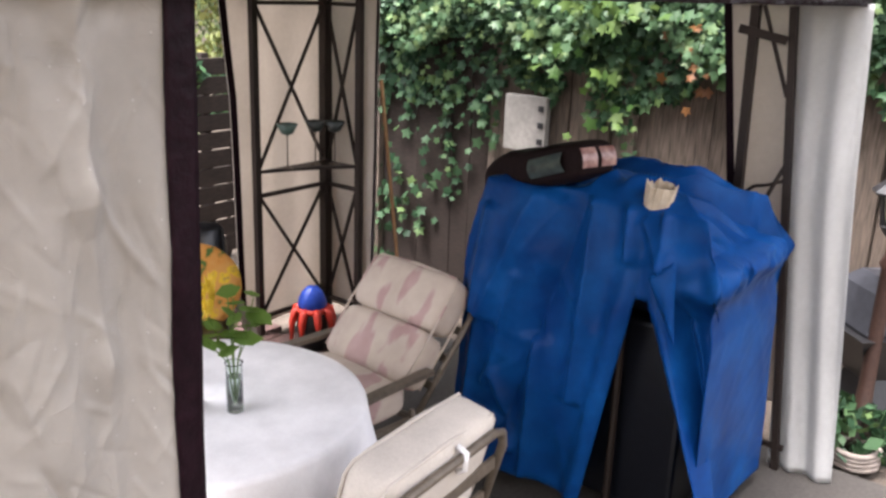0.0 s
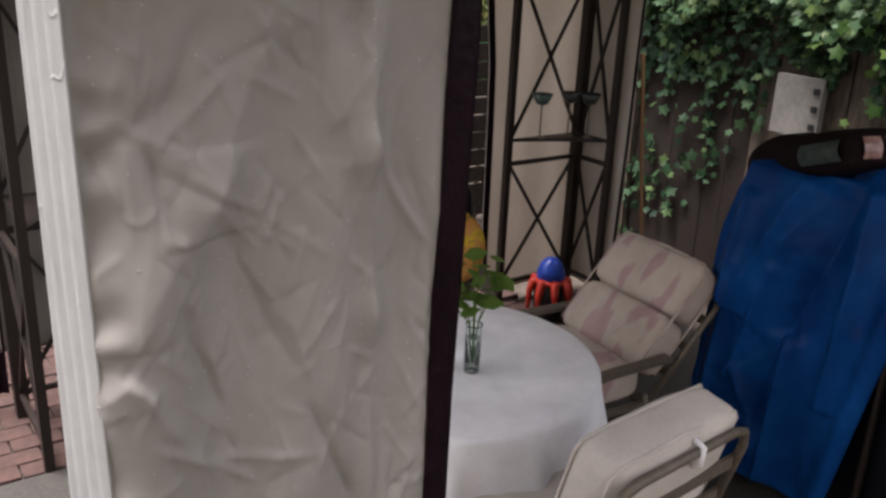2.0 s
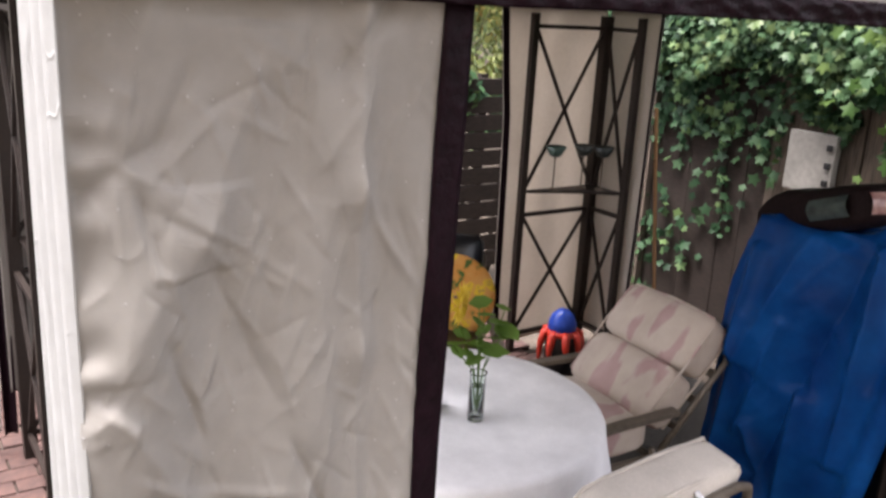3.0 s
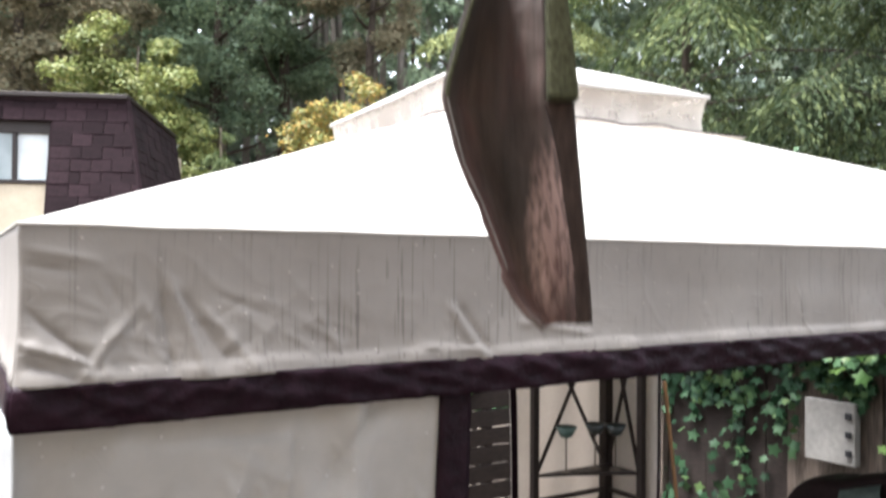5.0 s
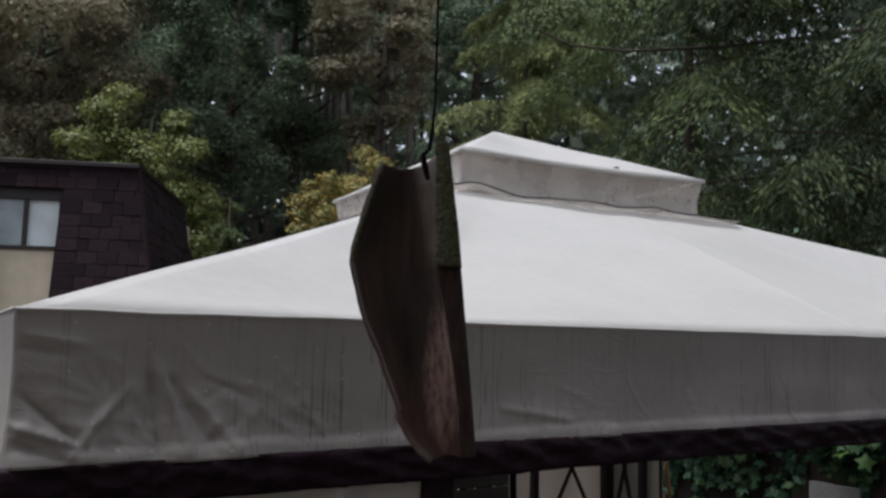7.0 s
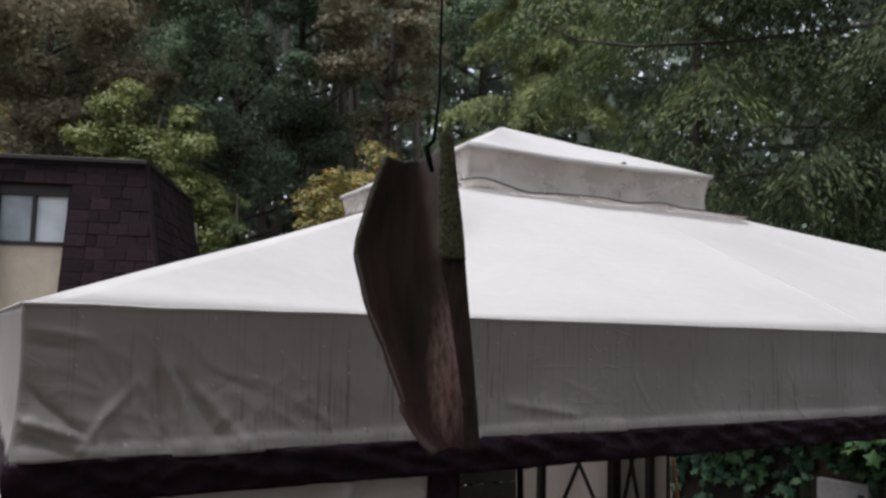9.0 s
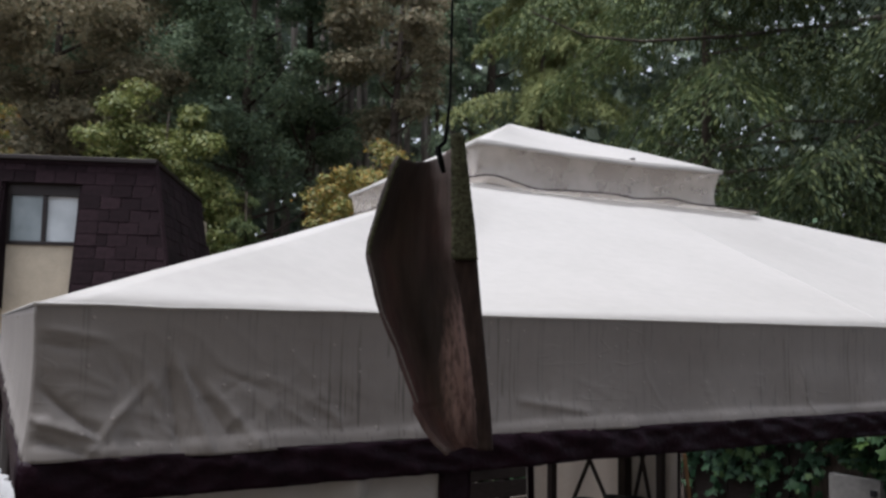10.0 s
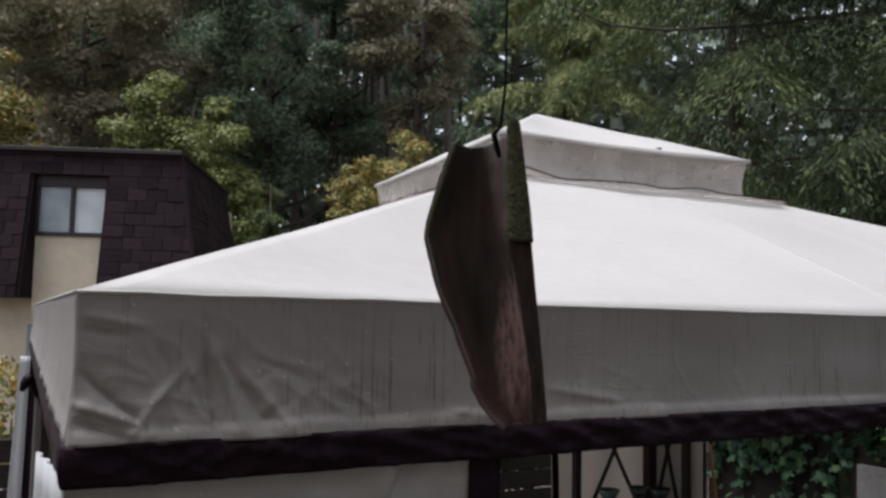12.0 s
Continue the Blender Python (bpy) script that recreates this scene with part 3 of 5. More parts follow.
def lattice_post(m, wx=0.5, wy=0.5):
    post = part("corner_post", bar((0, 0, 0), (0, 0, 2.0), 0.055), M_STEEL, gazebo, "dark brown steel lattice corner post")
    post.matrix_basis = m
    for ax, PW in ((0, wx), (1, wy)):
        def at(s, z, ax=ax):
            return (s, 0, z) if ax == 0 else (0, s, z)
        part("upright", bar(at(PW, 0), at(PW, 2.0), 0.037), M_STEEL, post)
        for z in (0.12, 0.86, 1.93):
            part("rail", bar(at(0, z), at(PW, z), 0.022), M_STEEL, post)
        for z0, z1 in ((0.14, 0.85), (1.02, 1.91)):
            part("brace", bar(at(0.02, z0), at(PW - 0.02, z1), 0.016), M_STEEL, post)
            part("brace", bar(at(PW - 0.02, z0), at(0.02, z1), 0.016), M_STEEL, post)
    bm = bmesh.new()
    tri = [(0.02, 0.02), (wx - 0.01, 0.02), (wx * 0.6, wy * 0.35), (wx * 0.35, wy * 0.6), (0.02, wy - 0.01)]
    lo = [bm.verts.new((x, y, 0.995)) for x, y in tri]
    hi = [bm.verts.new((x, y, 1.013)) for x, y in tri]
    bm.faces.new(lo[::-1])
    bm.faces.new(hi)
    for k in range(5):
        bm.faces.new((lo[k], lo[(k + 1) % 5], hi[(k + 1) % 5], hi[k]))
    part("corner_shelf", bm, M_STEEL, post, "small steel corner shelf")


def side_post():
    """The leaning front post: a stout upright, a second one beside it, a flat tie and bent braces."""
    post = part("corner_post", bar((0, 0.05, 0), (0, 0.26, 2.02), 0.03, 0.03), M_STEEL, gazebo, "dark brown steel lattice corner post")
    post.matrix_basis = pose(GX - IN, 0, 0)
    part("upright", bar((0.0, 0.345, 0), (0.0, 0.412, 2.02), 0.036), M_STEEL, post)
    part("rail", bar((-0.03, 0.46, 1.925), (-0.03, 0.26, 1.886), 0.012, 0.035), M_STEEL, post, "flat steel tie")
    part("brace", bar((0, 0.378, 2.02), (0, 0.238, 1.66), 0.014), M_STEEL, post)
    for z in (1.26, 0.56):
        part("brace", tube([(0, 0.36, z - 0.02), (0, 0.32, z + 0.015), (0, 0.26, z + 0.03), (0, 0.19, z + 0.06)], 0.008, 6), M_STEEL, post, "", True)
        part("brace", tube([(0, 0.34, z - 0.15), (0, 0.26, z - 0.02), (0, 0.2, z + 0.13)], 0.009, 6), M_STEEL, post, "", True)
    part("rail", bar((0, 0.03, 0.12), (0, 0.36, 0.12), 0.022), M_STEEL, post)


lattice_post(pose(GX - IN, GY - IN, 0, 0, 0, 180), 0.54, 0.28)
side_post()
lattice_post(pose(SK + IN, GY - IN, 0, 0, 0, -90))
lattice_post(pose(IN, IN, 0, 0, 0, 0), 0.36, 0.36)


# curtains; fold lines of the wet front one: start, end, width, height
CURT_FOLDS = ((0.2, 1.95, 0.139, 1.774, 0.034, 0.019), (0.139, 1.774, 0.06, 1.665, 0.032, 0.012), (0.122, 1.94, 0.095, 1.878, 0.008, -0.007), (0.095, 1.878, 0.014, 1.823, 0.009, -0.005), (0.06, 1.847, 0.11, 1.815, 0.006, 0.004),
              (0.09, 1.815, 0.259, 1.697, 0.005, 0.0028), (0.085, 1.80, 0.2, 1.735, 0.004, -0.0022), (0.164, 1.709, 0.225, 1.557, 0.006, -0.004), (0.205, 1.723, 0.179, 1.662, 0.006, 0.006), (0.328, 2.02, 0.327, 1.809, 0.017, 0.017),
              (0.327, 1.809, 0.342, 1.591, 0.017, 0.014), (0.342, 1.591, 0.34, 1.30, 0.018, 0.013), (0.36, 2.02, 0.315, 1.965, 0.010, -0.012), (0.338, 1.805, 0.409, 1.691, 0.005, 0.006), (0.006, 1.6, 0.039, 1.573, 0.007, 0.004),
              (0.039, 1.573, 0.129, 1.422, 0.009, 0.005), (0.149, 1.438, 0.218, 1.424, 0.005, 0.006), (0.254, 1.475, 0.311, 1.336, 0.006, -0.007), (0.074, 1.808, 0.087, 1.755, 0.006, -0.006), (0.099, 1.637, 0.132, 1.536, 0.008, -0.008),
              (0.072, 1.483, 0.162, 1.411, 0.005, 0.006), (0.085, 2.0, 0.045, 1.9, 0.012, 0.008), (0.2, 1.36, 0.3, 1.2, 0.008, 0.008), (0.4, 1.35, 0.34, 1.15, 0.008, 0.008), (0.25, 1.9, 0.2, 1.6, 0.02, -0.006), (0.28, 1.75, 0.3, 1.4, 0.02, 0.006)) + tuple(crumples(3, 170, 0.02, 0.44, 1.2, 2.02, 0.05, 0.003))


def curtain(label, a, b, out, top, foot, amp, seed, trim_at=(), pull=0.0, creased=False, waves=7, mat=None, lean=(0, 0)):
    """A curtain from a to b, in folds; pull draws the foot's far edge in."""
    a, b, out = Vector((*a, 0)), Vector((*b, 0)), Vector((*out, 0))
    width = (b - a).length
    hang = thing("gazebo_curtain", label, "curtain", Matrix.Translation(((a + b) / 2).to_tuple()), "gazebo curtains")
    mid = (a + b) / 2

    def fn(u, v, lift=0.0):
        z = top + (foot - top) * v
        uu = u * (1 - pull * (0.38 + 0.36 * min(1.0, v / 0.3) + 0.26 * max(0.0, v - 0.3) / 0.7))
        s = uu * width
        o = amp * math.sin(waves * u * 2 * math.pi + 1.5 * math.sin(v * 3 + seed)) * (0.5 + 0.5 * v)
        o += amp * 1.2 * noise.noise(Vector((s * 4 + seed, z * 1.2, 0)))
        if creased:
            o = 0.012 * math.sin(s * 31 - 0.6 + 0.9 * math.sin(z * 2.1) + 1.2 * (2.0 - z)) * min(1.0, (top - z) / 0.15)
            o += 0.012 * noise.noise(Vector((s * 6, z * 1.6, seed))) + 0.01 * noise.noise(Vector((s * 13 + z * 4.5, z * 2.2, seed + 4)))
            for s0, z0, s1, z1, w, h in CURT_FOLDS:
                if min(s0, s1) - 0.06 < s < max(s0, s1) + 0.06 and min(z0, z1) - 0.05 < z < max(z0, z1) + 0.05:
                    d, k = line_distance(s, z, s0, z0, s1, z1, 0.01 + 1.5 * w)
                    o += 0.95 * h * (0.5 * tent(d, w) + 0.6 * math.exp(-(d / (1.3 * w)) ** 2)) * k
            o += 0.001 * (1 - abs(noise.noise(Vector((s * 8 + z * 5, z * 7 - s * 4, 2))))) ** 7
            o += 0.0012 * (1 - abs(noise.noise(Vector((s * 18 - z * 6, z * 9 + s * 5, 6))))) ** 8
            o += 0.008 * math.sin(z * 75 + 7 * noise.noise(Vector((z * 6, 0, seed)))) * math.exp(-(s / 0.03) ** 2)
            o *= (1 - math.exp(-s / 0.008)) * (1 - 0.9 * max(0.0, (u - 0.82) / 0.18))
        p = a + (b - a) * uu - mid
        p += out * (o + lift) + Vector((lean[0], lean[1], 0)) * v
        p.z = z
        return p
    cloth("cloth_panel", fn, 150 if creased else 70, 400 if creased else 70, mat or M_CURT, hang)
    for u0, u1 in trim_at:
        cloth("edge_trim", lambda u, v: fn(u0 + (u1 - u0) * u, v, 0.004), 6, 80, M_TRIM, hang, "dark brown edge trim")
        cloth("edge_trim", lambda u, v: fn(u0 + (u1 - u0) * u, v, -0.004), 6, 80, M_TRIM, hang, "dark brown edge trim")
    return hang


curtain("closed beige gazebo curtain with dark trim, creased and wet", (0.0, 0.03), (0.506, 0.03), (0, -1), ZD + 0.01, 0.06, 0.003, 1, ((0.905, 1.0),), 0.095, True, 2)
curtain("pale end of a curtain folded round the gazebo's corner", (0.0, 0.022), (-0.012, 0.165), (-1, 0), ZD + 0.01, 0.06, 0.007, 5, (), 0.0, False, 3.2, M_CURT_LIT)
curtain("beige curtain drawn to the corner behind the lattice", (GX - 0.02, GY - 0.02), (GX - 0.87, GY - 0.02), (0, 1), ZD, 0.06, 0.009, 3, ((0.94, 1.0),), 0.2, False, 2.5, M_CURT_BACKLIT)
curtain("beige curtain drawn to the corner behind the lattice", (GX - 0.02, GY - 0.04), (GX - 0.02, GY - 0.48), (1, 0), ZD, 0.06, 0.009, 7, ((0.96, 1.0),), 0.12, False, 2, M_CURT_BACKLIT)
curtain("beige curtain drawn to the corner behind the lattice", (GX - 0.01, 0.22), (GX - 0.01, 0.575), (1, 0), ZD, 0.3, 0.009, 9, ((0.9, 1.0),), 0.0, False, 1.2, M_CURT_BACKLIT, (0, -0.26))
curtain("pale curtain gathered outside the lattice post", (GX - 0.045, 0.262), (GX - 0.065, -0.045), (1, 0), ZD + 0.01, 0.02, 0.017, 13, (), 0.1, False, 2.3, M_CURT_LIT, (0, -0.17))
# takes the darkened cloth: the shade of this corner is in its colour
curtain("beige curtain drawn to the corner behind the lattice", (SK + 0.02, GY - 0.02), (SK + 0.7, GY - 0.02), (0, 1), ZD, 0.3, 0.01, 17, ((0.93, 1.0),), 0.1, False, 2, M_VAL_SHADED)


curtain("gathered pale curtain hanging at the gazebo's rear corner", (SK - 0.035, GY + 0.03), (SK + 0.035, GY + 0.03), (0, 1), ZD - 0.03, 0.1, 0.008, 21, (), 0.0, False, 1.5, M_CURT_LIT, (-0.06, 0))
curtain("dark edge of a curtain hanging at the gazebo's rear corner", (SK + 0.0, GY - 0.0), (SK + 0.055, GY - 0.0), (0, 1), ZD, 0.1, 0.008, 27, (), 0.0, False, 1.0, M_TRIM, (-0.02, 0))
part("trim_tie", tube([(SK - 0.03 + 0.09 * f, GY - 0.04 - 0.02 * math.sin(7 * f), 1.87 + 0.05 * math.sin(5 * f)) for f in [j / 10 for j in range(11)]], [0.01 + 0.012 * abs(math.sin(j * 0.8)) for j in range(11)], 9), M_TRIM, gazebo, "bunched dark trim tie", True)


# ---- the hanging bamboo piece ----
def chime():
    th = thing("wind_chime", "weathered split bamboo chime with mossy rim on black cord", "wind chime", pose(0.0065, -0.67, 2.203, 0, 0, -31.5))
    th.scale = (0.413, 0.413, 0.413)
    LEFT = [(-0.024, 0.0771), (-0.0281, 0.0686), (-0.0327, 0.0532), (-0.0373, 0.0378), (-0.0407, 0.0258), (-0.0415, 0.0177), (-0.0381, 0.0039), (-0.0326, -0.0163), (-0.0238, -0.0348), (-0.0166, -0.0532), (-0.0103, -0.0693),
            (-0.0114, -0.0721), (-0.006, -0.0818), (0.0012, -0.0908), (0.0086, -0.0967)]
    OUTER = [(0.0141, 0.0893), (0.0179, 0.0596), (0.0212, 0.0359), (0.0257, -0.0081), (0.03, -0.0486), (0.0337, -0.0858), (0.0343, -0.096)]
    INNER = [(0.0052, 0.088), (0.0056, 0.0694), (0.0065, 0.0355), (0.007, 0.0158), (0.0103, 0.005), (0.0141, -0.0118), (0.0173, -0.0321), (0.02, -0.0489), (0.0228, -0.0658), (0.0244, -0.0895)]

    def edge(z, pts):
        return float(np.interp(-z, [-q for _, q in pts], [x for x, _ in pts]))

    def fn(u, v):
        z = 0.0771 - 0.1738 * v
        l, r = edge(z, LEFT), edge(z, INNER) + 0.002
        x = l + (r - l) * u
        y = 0.036 * math.sin(math.pi * min(1.0, u * 0.74 + 0.01)) ** 0.8 - 0.016 * u ** 2
        z += (0.0085 * u ** 1.6) * (1 - v) ** 6
        return Vector((x, y, z)) + rough3((x, y, z), 70, 0.0009) + rough3((x, y, z), 300, 0.0003)
    body = part("bamboo_shell", sheet(fn, 40, 90), M_WOOD, th, "dark weathered split bamboo", True)
    k = body.modifiers.new("thickness", "SOLIDIFY")
    k.thickness, k.offset = 0.003, 1

    def wall(z0, z1, n, front, back, narrow):
        """The upright wall along the shell, from its inner line to its outer one."""
        bm = bmesh.new()
        rows = []
        for j in range(n + 1):
            z = z0 + (z1 - z0) * j / n
            a, b = edge(z, INNER), edge(z, OUTER)
            f = front(z)
            if narrow and j < 3:
                a, b = a + (0.003, 0.0012, 0.0003)[j], b - (0.002, 0.0008, 0.0002)[j]
            w = 0.0006 * noise.noise(Vector((z * 260, 0, 3))) + 0.0004 * noise.noise(Vector((z * 800, 0, 5)))
            ring = [(a + w, f + 0.0012), (a + 0.0016 + w, f), (b - 0.0035, f + w), (b - 0.001 + 0.4 * w, f + 0.0022), (b, back), (a + 0.002, back)]
            rows.append([bm.verts.new((x, y, z)) for x, y in ring])
        for a, b in zip(rows, rows[1:]):
            for j in range(6):
                bm.faces.new((a[j], a[(j + 1) % 6], b[(j + 1) % 6], b[j]))
        bm.faces.new(rows[0][::-1])
        bm.faces.new(rows[-1])
        return bm
    part("mossy_rim", wall(0.0895, 0.0155, 60, lambda z: -0.014, 0.006, True), M_MOSS, th, "mossy cut rim of the bamboo", True)
    part("side_wall", wall(0.0155, -0.0958, 60, lambda z: -0.0005 + 0.006 * max(0.0, -z) / 0.1, 0.012, False), M_WOODSHADE, th, "outer wall of the split bamboo, its shade put into the colour", True)
    bm = bmesh.new()
    tube([Vector((edge(z, LEFT) + 0.0006 * noise.noise(Vector((z * 900, 0, 0))), -0.0008, z)) for z in np.linspace(0.0765, 0.018, 60)], [0.0011 + 0.0006 * abs(noise.noise(Vector((k * 0.9, 4, 0)))) for k in range(60)], 6, bm)
    part("lichen_edge", bm, M_MOSS, th, "lichen along the rim", True)
    part("cut_edge", tube([Vector((edge(z, LEFT), -0.0002, z)) for z in np.linspace(0.0175, -0.068, 40)], 0.0004, 6), M_WOODPALE, th, "pale cut edge", True)
    cord = [(0.0018, 0.0, 0.0675), (-0.0003, -0.001, 0.0745), (-0.002, -0.001, 0.082), (0.002, 0.0, 0.0863), (0.0033, 0.0, 0.098), (0.0048, 0.0, 0.115), (0.0052, 0, 0.3), (0.0052, 0, 2.0)]
    part("cord", tube(cord, [0.0014, 0.0019, 0.0019, 0.0013, 0.001, 0.0008, 0.0008, 0.0008], 6), M_CORD, th, "black cord", True)


def wood_inner():
    m, n, l, b = material("weathered_bamboo", 0.75, 0, 0.3)
    f = noise_node(n, l, 160, 6, (1, 1, 0.12))
    g = noise_node(n, l, 22, 5, (1, 1, 0.5))
    c = ramp_node(n, l, g.outputs[0], [(0.3, (0.035, 0.029, 0.025)), (0.5, (0.09, 0.068, 0.058)), (0.7, (0.12, 0.062, 0.055))]).outputs[0]
    k = ramp_node(n, l, f.outputs[0], [(0.3, (0.55, 0.5, 0.48)), (0.7, (1.15, 1.1, 1.05))]).outputs[0]
    c = mix_node(n, l, 0.9, c, k, "MULTIPLY")
    tc = n.new("ShaderNodeTexCoord")
    mp = n.new("ShaderNodeMapping")
    mp.inputs["Location"].default_value = (-0.013 / 0.016, 0, 0.055 / 0.06)
    mp.inputs["Rotation"].default_value = (0, radians(9), 0)
    mp.inputs["Scale"].default_value = (1 / 0.016, 0.001, 1 / 0.06)
    gr = n.new("ShaderNodeTexGradient")
    gr.gradient_type = "SPHERICAL"
    l.new(tc.outputs["Object"], mp.inputs["Vector"])
    l.new(mp.outputs["Vector"], gr.inputs["Vector"])
    w = noise_node(n, l, 240, 5, (1, 1, 0.35))
    wr = ramp_node(n, l, w.outputs[0], [(0.4, (0.25, 0.25, 0.25)), (0.62, (1, 1, 1))]).outputs[0]
    worn = mix_node(n, l, 1.0, wr, gr.outputs["Color"], "MULTIPLY")
    worn = ramp_node(n, l, worn, [(0.05, (0, 0, 0)), (0.5, (1, 1, 1))]).outputs[0]
    c = mix_node(n, l, worn, c, (0.34, 0.225, 0.19))
    # darker left side with a ragged edge: the hollow's shade put into the colour
    xyz = n.new("ShaderNodeSeparateXYZ")
    l.new(tc.outputs["Object"], xyz.inputs[0])
    ragged = n.new("ShaderNodeMath")
    ragged.operation = "MULTIPLY_ADD"
    ragged.inputs[1].default_value = 0.014
    l.new(noise_node(n, l, 70, 5, (1, 1, 0.3)).outputs[0], ragged.inputs[0])
    l.new(xyz.outputs[0], ragged.inputs[2])
    side_shade = ramp_node(n, l, ragged.outputs[0], [(0.0015, (0.5, 0.48, 0.46)), (0.012, (1, 1, 1))]).outputs[0]
    c = mix_node(n, l, 1.0, c, side_shade, "MULTIPLY")
    l.new(c, b.inputs["Base Color"])
    bump_node(n, l, b, f.outputs[0], 0.5, 0.001)
    return m


M_WOOD = wood_inner()
# the same bamboo, darkened: the side wall stands in shadow, painted here
M_WOODSHADE = two_scale("shaded_bamboo", (0.016, 0.011, 0.009), (0.045, 0.03, 0.024), 200, 30, 0.85, 0.4, 0.001, 0, (1, 1, 0.2), spec=0.08)
# pale cut edge; the skylight it catches is also put into the colour
M_WOODPALE = two_scale("cut_bamboo", (0.08, 0.07, 0.06), (0.16, 0.145, 0.125), 300, 60, 0.9, 0.3, 0.0005)
M_MOSS = two_scale("moss_rim", (0.022, 0.022, 0.012), (0.1, 0.1, 0.055), 420, 70, 0.95, 0.9, 0.0015, spec=0.1)
chime()

# unseen: the chime's beam, and an eave and wall added to block skylight
soffit = mesh_object("ceiling_beam", box((-5, -0.74, 3.02), (2.6, -0.60, 3.16), 0.01), M_DARKWOOD)
tagged(soffit, "dark wooden porch beam overhead", "beam", kind="structure")
porch = mesh_object("ceiling_added_eave", box((-7, -1.35, 3.165), (2.6, -0.55, 3.25), 0.01), M_DARKWOOD)
tagged(porch, "unseen dark boarded eave added to shade the gazebo's front", "ceiling", kind="structure")
back_wall = mesh_object("wall_added", box((-9, -5.4, -0.1), (1.5, -5.2, 5.4)), M_STUCCO)
tagged(back_wall, "unseen plain cream wall added to block skylight", "wall", kind="structure")


# ---- inside the gazebo: table, chairs, covered barbecue ----
def patio_table(x, y, r):
    t = thing("round_table", "round patio table on a steel pedestal", "table", pose(x, y, 0))
    part("tabletop", lathe([(r - 0.02, 0.715), (r - 0.004, 0.722), (r - 0.004, 0.738), (r - 0.02, 0.744)], 48), M_FRAME, t)
    part("pedestal", lathe([(0.06, 0.05), (0.04, 0.12), (0.035, 0.6), (0.12, 0.715)], 20), M_FRAME, t)
    part("foot", lathe([(0.28, 0.0), (0.27, 0.03), (0.08, 0.06)], 28), M_FRAME, t)
    c = thing("tablecloth", "white linen tablecloth hanging in soft folds over a round table", "tablecloth", pose(x, y, 0))
    bm = bmesh.new()
    rings, sides = [], 160
    prof = [(0.001, 0.752), (0.15, 0.752), (0.3, 0.752), (r * 0.8, 0.7525), (r - 0.012, 0.752), (r + 0.002, 0.747), (r + 0.008, 0.735), (r + 0.012, 0.70), (r + 0.02, 0.64), (r + 0.03, 0.57), (r + 0.04, 0.50), (r + 0.045, 0.44)]
    for k, (q, z) in enumerate(prof):
        ring = []
        for j in range(sides):
            a = 2 * math.pi * j / sides
            drop = max(0.0, (0.735 - z) / 0.29)
            f = 0.045 * drop * math.sin(11 * a + 1.3 * math.sin(3 * a)) + 0.02 * drop * math.sin(23 * a + 1)
            zz = z - 0.11 * drop * (0.5 + 0.5 * math.cos(4 * a + 0.8))
            ring.append(bm.verts.new(((q + f) * math.cos(a), (q + f) * math.sin(a), zz + 0.0015 * noise.noise(Vector((q * 6 * math.cos(a), q * 6 * math.sin(a), 0))))))
        rings.append(ring)
    for a, b in zip(rings, rings[1:]):
        for j in range(sides):
            bm.faces.new((a[j], b[j], b[(j + 1) % sides], a[(j + 1) % sides]))
    part("linen", bm, M_CLOTH, c, "", True).modifiers.new("thickness", "SOLIDIFY").thickness = 0.0015


TX, TY, TR = 1.358, 1.253, 0.512
patio_table(TX, TY, TR)


